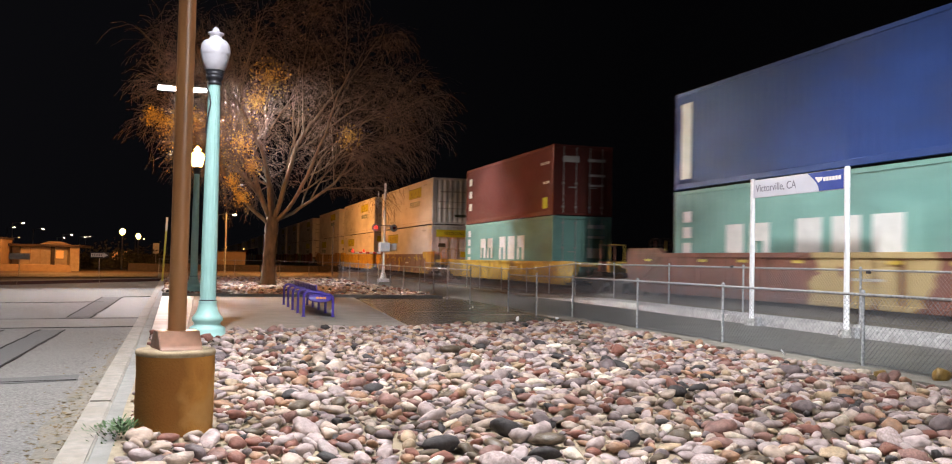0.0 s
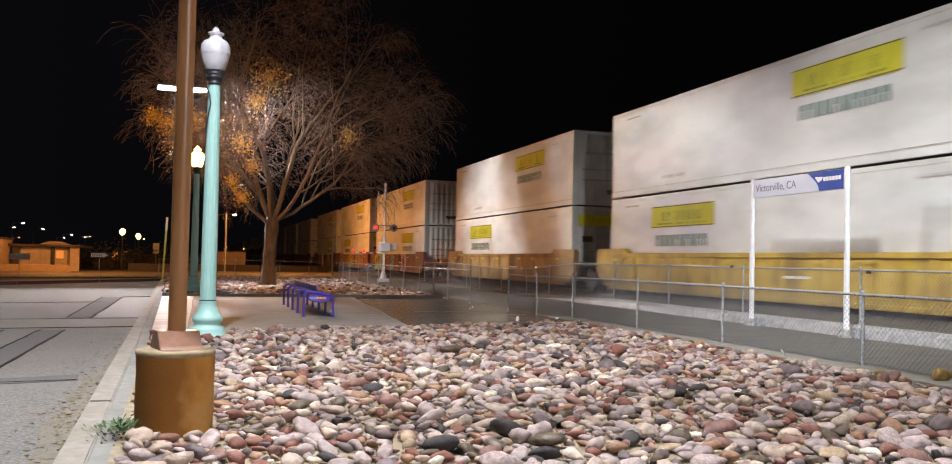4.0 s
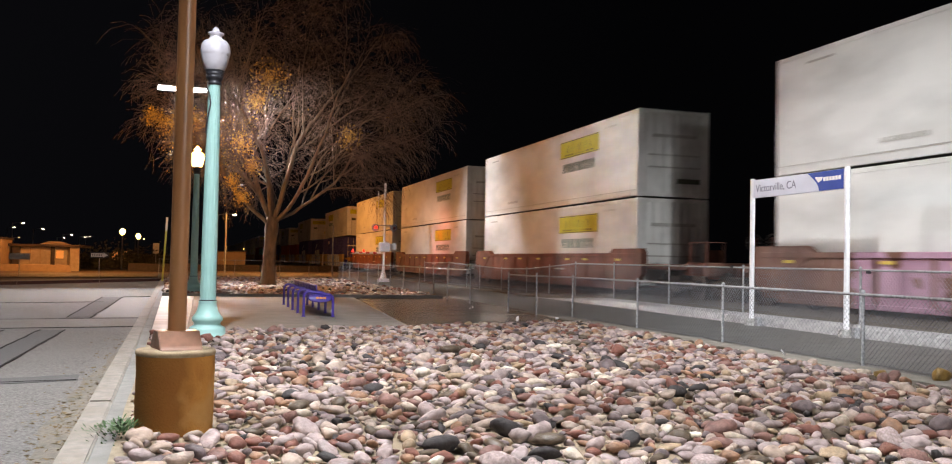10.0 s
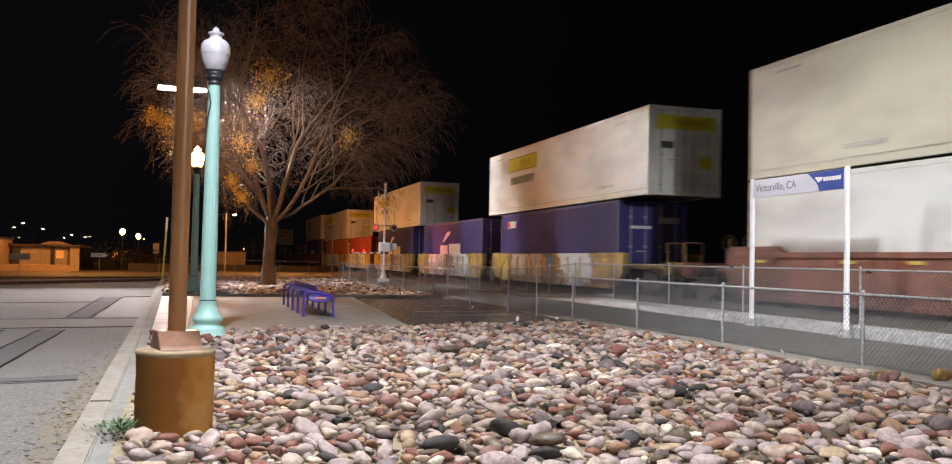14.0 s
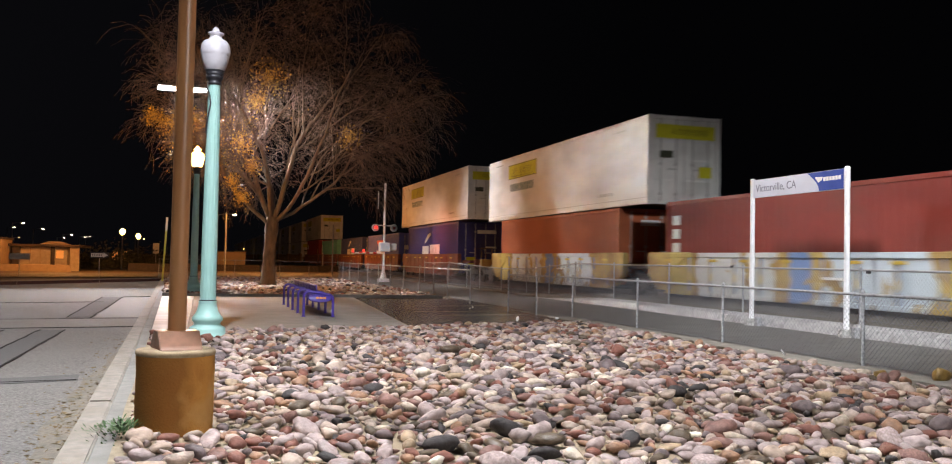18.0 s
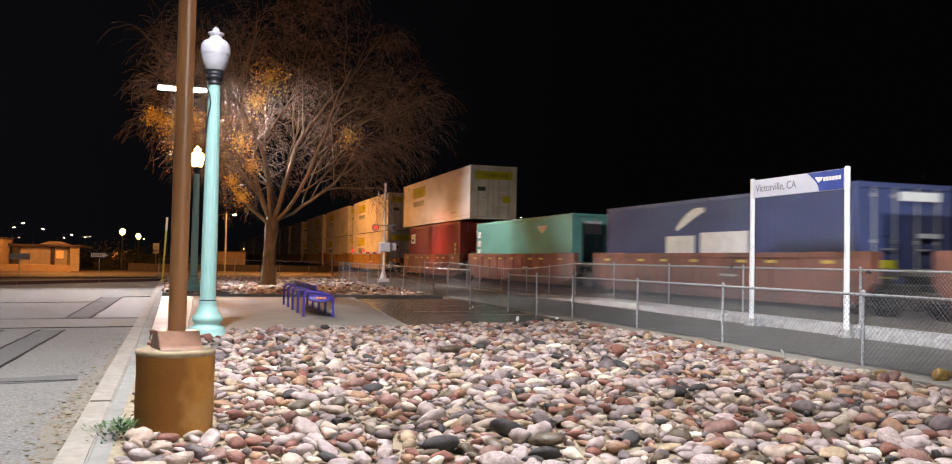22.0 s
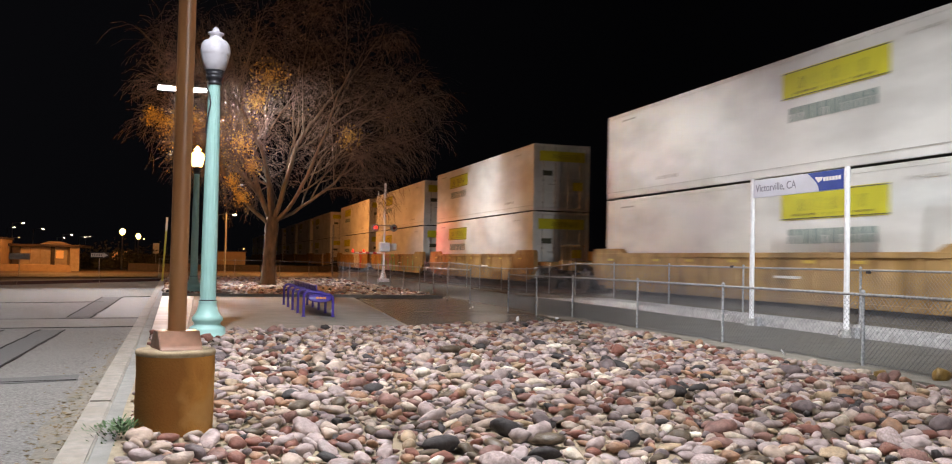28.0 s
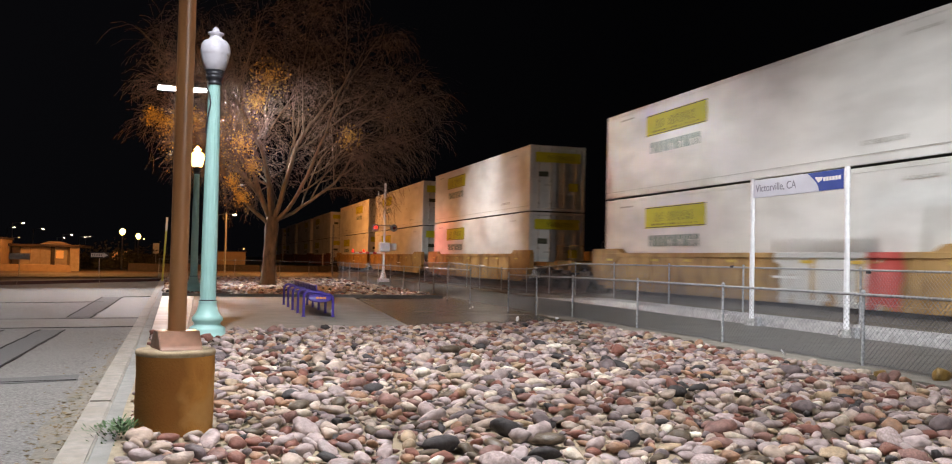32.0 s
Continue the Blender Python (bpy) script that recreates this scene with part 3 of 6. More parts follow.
P_white = paint("white_container_paint", (.74, .735, .71), .76, .5, .2, .014)
P_cream = paint("cream_container_paint", (.66, .64, .50), .80, .5, .2, .03)
P_rail = mat("container_rail_grey", (.50, .49, .46), .5, second=(.36, .35, .32), scale=3)
P_yellow = mat("yellow_placard", (.60, .57, .035), .65, spec=.15, second=(.52, .49, .03), scale=2)
P_ink = mat("dark_ink", (.05, .055, .03), .5)
P_olive = mat("olive_ink", (.10, .09, .025), .6, spec=.15)
P_green = mat("grey_green_ink", (.16, .23, .21), .5)
P_decal = mat("white_decal", (.80, .80, .78), .6, spec=.2, second=(.68, .68, .66), scale=4)
P_flame = mat("orange_red_decal", (.62, .10, .035), .5)
P_red = mat("red_decal", (.6, .03, .02), .5)
P_under = mat("dark_underframe", (.03, .027, .025), .7, second=(.055, .045, .035), scale=4)
P_wheel = mat("wheel_steel", (.09, .075, .065), .5, .6, second=(.05, .04, .035), scale=6)
P_lock = mat("lock_rod_steel", (.45, .44, .42), .45, .5)
P_reflect = mat("yellow_reflector", (.52, .37, .05), .5)


def corrugated(bm, axis, at, a0, a1, z0, z1, pitch, depth, out):
    """A wall of upright folds. axis 'x': a side at x=at that runs along y; 'y': an end at y=at that runs along x."""
    pts, a = [], a0
    n = max(1, round((a1 - a0) / pitch))
    p = (a1 - a0) / n
    for i in range(n):
        b = a0 + i * p
        pts += [(b, 0), (b + .30 * p, 0), (b + .5 * p, depth), (b + .8 * p, depth)]
    pts.append((a1, 0))
    lo, hi = [], []
    for s, d in pts:
        w = at - out * d
        c = (w, s) if axis == "x" else (s, w)
        lo.append(bm.verts.new((*c, z0)))
        hi.append(bm.verts.new((*c, z1)))
    for i in range(len(pts) - 1):
        bm.faces.new((lo[i], lo[i + 1], hi[i + 1], hi[i]))


def container(length, skin, doors, decals, label, iso, hgt=2.86, wid=2.59, rails=None):
    """doors: -1 when they face the way the train runs, 1 when they face back. Origin at the middle of the floor's underside."""
    root = thing("shipping_container", label, "container", group="containers on the train")
    hl, hw = length / 2, wid / 2
    rails = rails or skin
    pitch, depth = (.28, .036) if iso else (.42, .003)
    for s in (-1, 1):
        bm = B()
        corrugated(bm, "x", s * (hw - .012), -hl + .13, hl - .13, .16, hgt - .1, pitch, depth, s)
        part("side_wall", bm, skin, root)
        bm = B()
        box(bm, s * hw - .08 if s > 0 else -hw, hw if s > 0 else -hw + .08, -hl + .1, hl - .1, hgt - .12, hgt - .01, .008)
        part("top_rail", bm, rails, root)
        bm = B()
        box(bm, s * hw - .09 if s > 0 else -hw, hw if s > 0 else -hw + .09, -hl + .1, hl - .1, .02, .2 if not iso else .18, .008)
        part("bottom_rail", bm, rails, root)
        if not iso:
            bm = B()
            box(bm, s * (hw + .004) - .004, s * (hw + .004) + .004, -hl + .1, hl - .1, .212, .232)
            part("rail_lip", bm, P_rail, root)
        for e in (-1, 1):
            bm = B()
            x0, y0 = s * (hw - .075), e * (hl - .075)
            box(bm, x0 - .075, x0 + .075, y0 - .075, y0 + .075, .1, hgt - .1, .01)
            part("corner_post", bm, rails, root)
    bm = B()
    corrugated(bm, "y", 0, -hw + .08, hw - .08, -hl + .06, hl - .06, .4, .015, 1)
    bmesh.ops.transform(bm, matrix=Matrix(((1, 0, 0, 0), (0, 0, 1, 0), (0, 1, 0, hgt - .03), (0, 0, 0, 1))), verts=bm.verts)
    part("roof", bm, skin, root)
    bm = B()
    box(bm, -hw + .09, hw - .09, -hl + .06, hl - .06, .06, .14)
    part("floor", bm, P_under, root)
    e = -doors
    bm = B()
    corrugated(bm, "y", e * (hl - .03), -hw + .14, hw - .14, .1, hgt - .08, .32, .03, e)
    part("front_wall", bm, skin, root)
    for z0, z1 in ((.02, .14), (hgt - .13, hgt - .01)):
        for ee in (-1, 1):
            bm = B()
            box(bm, -hw + .15, hw - .15, ee * (hl - .05) - .05, ee * (hl - .05) + .05, z0, z1, .008)
            part("end_sill" if z0 < 1 else "end_header", bm, rails, root)
    for s in (-1, 1):
        bm = B()
        box(bm, min(s * .008, s * (hw - .155)), max(s * .008, s * (hw - .155)), doors * (hl - .05) - .02, doors * (hl - .05) + .02, .15, hgt - .14, .01)
        d = part("door", bm, skin, root)
        bm = B()
        box(bm, min(s * .06, s * (hw - .2)), max(s * .06, s * (hw - .2)), doors * (hl - .03) - .012, doors * (hl - .03) + .006, -.03, .03)
        rib = as_mesh("door_rib", bm, skin)
        for zz in (.8, 1.45, 2.1):
            o = new("door_rib", rib)
            o.parent, o.location = d, (0, 0, zz)
        for k in (.3, .85):
            bm = B()
            tube(bm, [(s * k, doors * (hl + .005), .1), (s * k, doors * (hl + .005), hgt - .1)], .02, 6)
            for zz in (.35, 1.3, 2.3):
                box(bm, s * k - .05, s * k + .05, doors * (hl - .01) - .02, doors * (hl - .01) + .02, zz - .04, zz + .04)
            part("lock_rod", bm, P_lock, d)
        bm = B()
        box(bm, min(s * .28, s * .62), max(s * .28, s * .62), doors * (hl + .02) - .012, doors * (hl + .02) + .012, 1.12, 1.16)
        part("door_handle", bm, P_lock, d)
    bm = B()
    box(bm, -.089, .089, -.081, .081, -.059, .059, .012)
    cm = as_mesh("corner_casting", bm, rails)
    for sx in (-1, 1):
        for sy in (-1, 1):
            for z in (.06, hgt - .06):
                o = new("corner_casting", cm)
                o.parent, o.location = root, (sx * (hw - .086), sy * (hl - .078), z)
    # what is painted on it: (name, from the rear end, to, low, high, material, shape)
    for name, s0, s1, z0, z1, m, shape in decals:
        bm = B()
        xf = -hw - .006
        y0, y1 = hl - s0, hl - s1
        if shape == "front" or shape == "doors":
            yy = -hl - .034 if shape == "front" else -hl - .045
            if (shape == "doors") != (doors == -1):
                bm.free()
                continue
            box(bm, s0, s1, yy - .003, yy + .003, z0, z1)
        elif shape == "swoosh":
            n = 9
            up, lo = [], []
            for i in range(n):
                f = i / (n - 1)
                yv = y0 + (y1 - y0) * f
                zc = z0 + (z1 - z0) * math.sin(f * math.pi / 2)
                w = .03 + .12 * math.sin(f * math.pi * .85 + .3)
                up.append(bm.verts.new((xf, yv, zc + w)))
                lo.append(bm.verts.new((xf, yv, zc - w)))
            for i in range(n - 1):
                bm.faces.new((lo[i], lo[i + 1], up[i + 1], up[i]))
            ex = bmesh.ops.extrude_face_region(bm, geom=list(bm.faces))
            bmesh.ops.translate(bm, verts=[v for v in ex["geom"] if isinstance(v, bmesh.types.BMVert)], vec=(-.004, 0, 0))
            bmesh.ops.recalc_face_normals(bm, faces=bm.faces)
        elif shape == "wing":
            for a, b, za, zb in ((0, 1, .6, 1), (.12, .9, .3, .6), (.35, .65, 0, .3)):
                box(bm, xf - .003, xf + .003, y0 + (y1 - y0) * b, y0 + (y1 - y0) * a, z0 + (z1 - z0) * za, z0 + (z1 - z0) * zb)
        elif shape.startswith("bars"):
            k = int(shape[4:])
            w = (s1 - s0) / k
            for i in range(k):
                a = hl - (s0 + w * i)
                rnd = random.random()
                box(bm, xf - .003, xf + .003, a - w * .82, a - w * .58 if rnd < .5 else a - w * .1, z0, z1)
                if rnd < .5:
                    box(bm, xf - .0025, xf + .0025, a - w * .6, a - w * .1, (z0 + z1) / 2 + .02, z1)
                    box(bm, xf - .0025, xf + .0025, a - w * .3, a - w * .08, z0, (z0 + z1) / 2)
        elif shape.startswith("stack"):
            k = int(shape[5:])
            w = (z1 - z0) / k
            for i in range(k):
                box(bm, xf - .003, xf + .003, y1, y0, z0 + w * i + w * .18, z0 + w * (i + 1) - w * .12)
        else:
            box(bm, xf - .003 - (.003 if shape == "over" else 0), xf + .003, y1, y0, z0, z1)
        ob = part(name, bm, m, root)
        if shape[:4] in ("bars", "stac"):
            ob["kind"] = "stuff"
    return root


def hunt_decals(front, second=True):
    """A yellow placard with its rules and a line of grey letters below."""
    a = 9.65 if front else 2.85
    z = 1.82
    out = [("placard", a, a + 3.5, z, z + .66, P_yellow, "box"), ("rule_line", a, a + 3.5, z + .015, z + .04, P_ink, "over"), ("rule_line", a, a + 3.5, z + .62, z + .645, P_ink, "over"),
           ("lettering", a + .6, a + 2.9, z + .2, z + .48, P_olive, "bars8"), ("lettering", a + .4, a + 3.1, z + .09, z + .14, P_olive, "bars9")]
    if second:
        out += [("lettering", a + .25, a + 3.2, z - .56, z - .22, P_green, "bars10")]
    out += [("number_marking", a - 6.2 if front else 12.4, a - 4.9 if front else 13.7, .42, .52, P_rail, "bars9"), ("smudge_bar", 1.1, 2.0, 2.55, 2.6, P_rail, "box"), ("smudge_bar", 13.6, 14.6, 2.5, 2.56, P_rail, "bars6"),
            ("door_banner", -1.05, 1.05, 2.12, 2.56, P_yellow, "doors"), ("door_lettering", -.5, .8, 2.24, 2.44, P_olive, "doors"), ("door_sticker", .5, .95, .9, 1.25, P_yellow, "doors"), ("door_sticker", -.9, -.45, 1.5, 1.72, P_ink, "doors"),
            ("end_lettering", -.8, .8, 1.95, 2.05, P_rail, "front"), ("end_lettering", -.95, .9, 1.35, 1.4, P_rail, "front"), ("end_lettering", -.95, .95, .95, 1.0, P_rail, "front"), ("end_lettering", .1, .95, .45, .62, P_ink, "front")]
    return out


L53, L40 = 16.15, 12.19
NAVY_ROW = [("swoosh", 4.7, 6.2, 1.75, 2.25, P_decal, "swoosh"), ("white_lettering_block", 4.1, 5.7, .95, 1.55, P_decal, "box"), ("white_lettering_block", 6.0, 8.3, .95, 1.62, P_decal, "box"),
            ("lettering", 4.3, 5.5, 1.1, 1.4, P_rail, "bars3"), ("lettering", 6.6, 7.7, 1.1, 1.45, P_rail, "bars2"), ("end_lettering", -.2, .9, 2.2, 2.4, P_decal, "doors"), ("end_lettering", .3, .9, 1.4, 1.5, P_decal, "doors"), ("door_sticker", -.8, -.3, .5, .9, P_yellow, "doors")]
CHINA = [("white_lettering_block", 2.6, 4.8, .85, 1.8, P_decal, "bars2"), ("white_lettering_block", 5.5, 9.2, .8, 1.85, P_decal, "bars3"), ("number_stack", .5, .95, .5, 2.3, P_decal, "stack4"), ("end_lettering", .2, .95, 2.1, 2.25, P_decal, "doors"), ("end_lettering", .2, .95, 1.7, 1.8, P_decal, "doors"), ("end_lettering", .2, .95, .9, 1.3, P_decal, "doors")]
_made = {}
KINDS = {
    "white_a": lambda: container(L53, P_white, 1, hunt_decals(True), "white 53-foot container with a yellow placard", False),
    "white_b": lambda: container(L53, P_white, -1, hunt_decals(False), "white 53-foot container with a yellow placard", False),
    "cream_a": lambda: container(L53, P_cream, 1, hunt_decals(True, False), "yellowed cream 53-foot container with a yellow placard", False),
    "blue": lambda: container(L40, paint("blue_container_paint", (.026, .065, .24)), -1, [("number_stack", .35, .9, .3, 2.5, P_decal, "box")], "deep blue corrugated 40-foot container", True),
    "green": lambda: container(L40, paint("sea_green_container_paint", (.24, .46, .41)), -1, CHINA, "sea-green 40-foot container with white lettering blocks", True),
    "green_low": lambda: container(L40, paint("sea_green_container_paint", (.24, .46, .41)), -1, CHINA, "sea-green 40-foot container with white lettering blocks", True, hgt=2.59),
    "brown": lambda: container(L40, paint("brown_container_paint", (.17, .042, .034)), -1, [("white_square", .55, 1.05, 2.0, 2.35, P_decal, "over"), ("white_square", .55, 1.05, 1.35, 1.7, P_decal, "over"), ("white_square", .55, 1.05, .7, 1.05, P_decal, "over"), ("yellow_sticker", 11.1, 11.6, .3, .75, P_yellow, "box"), ("number_marking", 10.8, 11.8, 2.1, 2.2, P_decal, "bars5"), ("number_marking", 11.1, 11.8, 1.3, 1.4, P_decal, "bars4"),
                       ("end_lettering", -.9, -.2, 2.15, 2.4, P_decal, "doors"), ("end_lettering", .2, .95, 2.2, 2.32, P_decal, "doors"), ("end_lettering", .25, .95, 1.6, 1.7, P_decal, "doors"), ("end_lettering", .25, .9, 1.2, 1.28, P_decal, "doors")], "dark brown corrugated 40-foot container with white squares", True),
    "purple": lambda: container(L40, paint("purple_container_paint", (.062, .056, .21)), -1, NAVY_ROW, "purple-blue 40-foot container with a white swoosh", True),
    "purple_flag": lambda: container(L40, paint("purple_container_paint", (.062, .056, .21)), -1, [("flag", .9, 2.0, 2.2, 2.5, P_decal, "box"), ("flag_square", .9, 1.25, 2.22, 2.48, P_red, "over"), ("end_lettering", -.9, -.1, 1.9, 2.0, P_decal, "doors"), ("end_lettering", .2, .95, 2.1, 2.3, P_decal, "doors")], "purple-blue 40-foot container with a small flag", True),
    "red": lambda: container(L40, paint("red_brown_container_paint", (.27, .048, .036)), -1, [("number_stack", .4, .8, .6, 2.2, P_decal, "stack4"), ("yellow_sticker", 11.0, 11.7, .7, 1.0, P_yellow, "stack2"), ("end_lettering", -.3, .6, 1.7, 2.1, P_decal, "doors"), ("end_lettering", .2, .95, 1.0, 1.15, P_decal, "doors")], "red-brown corrugated 40-foot container", True, hgt=2.59),
    "orange": lambda: container(L40, paint("rust_orange_container_paint", (.40, .115, .05)), -1, [("end_lettering", -.5, .2, 2.0, 2.2, P_decal, "doors")], "plain rust-orange 40-foot container", True, hgt=2.59),
    "sky": lambda: container(L40, paint("lavender_blue_container_paint", (.14, .155, .46)), -1, [("emblem", 4.0, 7.1, 1.5, 2.15, P_flame, "wing"), ("white_lettering_block", 3.9, 6.9, .85, 1.35, P_decal, "box"), ("lettering", 4.2, 6.6, 1.0, 1.2, P_rail, "bars5"), ("end_lettering", -.9, .9, 1.4, 1.7, P_decal, "doors"), ("end_lettering", .1, .9, 2.1, 2.3, P_red, "doors")], "lavender-blue 40-foot container with an orange winged emblem", True, hgt=2.59),
    "navy": lambda: container(L40, paint("navy_container_paint", (.06, .075, .18)), -1, NAVY_ROW, "faded navy 40-foot container with a white swoosh", True, hgt=2.59),
    "teal": lambda: container(L40, paint("turquoise_container_paint", (.18, .46, .40)), -1, [("number_stack", .25, .75, .9, 2.2, P_decal, "stack3"), ("blue_stripe", .1, 3.6, .82, .95, paint("blue_container_paint", (.026, .065, .24)), "box"), ("emblem", 8.6, 9.6, 1.9, 2.2, P_decal, "wing"), ("end_lettering", -.8, -.1, 1.8, 2.3, P_decal, "doors"), ("end_lettering", .1, .95, 2.0, 2.1, P_decal, "doors")], "turquoise corrugated 40-foot container", True, hgt=2.59),
    "maroon": lambda: container(L40, paint("maroon_container_paint", (.27, .048, .042)), -1, [("emblem", .6, 1.7, 1.75, 2.35, P_decal, "box"), ("emblem_bar", .75, 1.55, 2.1, 2.28, P_yellow, "over"), ("emblem_bar", .75, 1.3, 1.85, 2.05, P_ink, "over"), ("yellow_sticker", 11.2, 11.5, .9, 1.7, P_yellow, "stack3"), ("end_lettering", .0, .9, 1.9, 2.1, P_decal, "doors"), ("end_lettering", .2, .9, 1.2, 1.5, P_decal, "doors")], "maroon corrugated 40-foot container with a small emblem", True),
}


def put(kind, rear_y, z):
    """One container with its rear end at rear_y when the clip starts."""
    length = L53 if kind.split("_")[0] in ("white", "cream") else L40
    y = rear_y - length / 2
    if kind not in _made:
        ob = _made[kind] = KINDS[kind]()
        ob.matrix_basis = pose(TRACK_X, y, z)
    else:
        ob = copy_thing(_made[kind], pose(TRACK_X, y, z))
    TRAIN.append((ob, y, z))


def car_paint(name, base, worn, tags=()):
    """Well-car paint with rust and sprayed patches of colour."""
    if name in PAINT:
        return PAINT[name]
    m = mat(name, base, .7, second=worn, scale=1.7, third=tuple(.5 * x for x in worn), third_scale=.9, bump=.1, bump_scale=12)
    n, l = m.node_tree.nodes, m.node_tree.links
    b = n["Principled BSDF"]
    tc = n.new("ShaderNodeTexCoord")
    for i, (colour, where, wide) in enumerate(tags):
        sep = n.new("ShaderNodeSeparateXYZ")
        l.new(tc.outputs["Object"], sep.inputs[0])
        t = n.new("ShaderNodeTexNoise")
        t.noise_dimensions = "4D"
        t.inputs["Scale"].default_value, t.inputs["Detail"].default_value, t.inputs["W"].default_value = 1.5, 5, i * 3.7
        l.new(tc.outputs["Object"], t.inputs["Vector"])
        a = n.new("ShaderNodeMath")
        a.operation = "ADD"
        a.inputs[1].default_value = -where
        l.new(sep.outputs["Y"], a.inputs[0])
        c = n.new("ShaderNodeMath")
        c.operation = "ABSOLUTE"
        l.new(a.outputs[0], c.inputs[0])
        r = n.new("ShaderNodeMapRange")
        r.inputs["From Min"].default_value, r.inputs["From Max"].default_value = wide * .7, wide * 1.1
        r.inputs["To Min"].default_value, r.inputs["To Max"].default_value = .16, -.3
        l.new(c.outputs[0], r.inputs["Value"])
        s = n.new("ShaderNodeMath")
        s.operation = "ADD"
        l.new(r.outputs[0], s.inputs[0])
        l.new(t.outputs["Fac"], s.inputs[1])
        g = n.new("ShaderNodeMath")
        g.operation = "GREATER_THAN"
        g.inputs[1].default_value = .56
        l.new(s.outputs[0], g.inputs[0])
        x = n.new("ShaderNodeMix")
        x.data_type = "RGBA"
        l.new(g.outputs[0], x.inputs["Factor"])
        l.new(b.inputs["Base Color"].links[0].from_socket, x.inputs["A"])
        x.inputs["B"].default_value = (*colour, 1)
        l.new(x.outputs["Result"], b.inputs["Base Color"])
    PAINT[name] = m
    return m


def truck(parent, y):
    """A two-axle truck under the car."""
    bm = B()
    for s in (-1, 1):
        box(bm, s * 1.0 - .09, s * 1.0 + .09, y - 1.2, y + 1.2, .42, .66, .03)
        box(bm, s * 1.0 - .12, s * 1.0 + .12, y - .35, y + .35, .28, .8, .03)
    box(bm, -1.0, 1.0, y - .25, y + .25, .45, .8, .02)
    tr = part("truck", bm, P_under, parent)
    for a in (-.89, .89):
        for s in (-1, 1):
            bm = B()
            tube(bm, [(s * .69, y + a, .457), (s * .80, y + a, .457)], .457, 20)
            tube(bm, [(s * .80, y + a, .457), (s * .88, y + a, .457)], .16, 12)
            part("wheel", bm, P_wheel, tr)
    for s in (-1, 1):
        for k in (-.2, 0, .2):
            bm = B()
            tube(bm, [(s * 1.02, y + k, .4), (s * 1.02, y + k, .66)], .07, 8)
            part("spring", bm, P_wheel, tr)


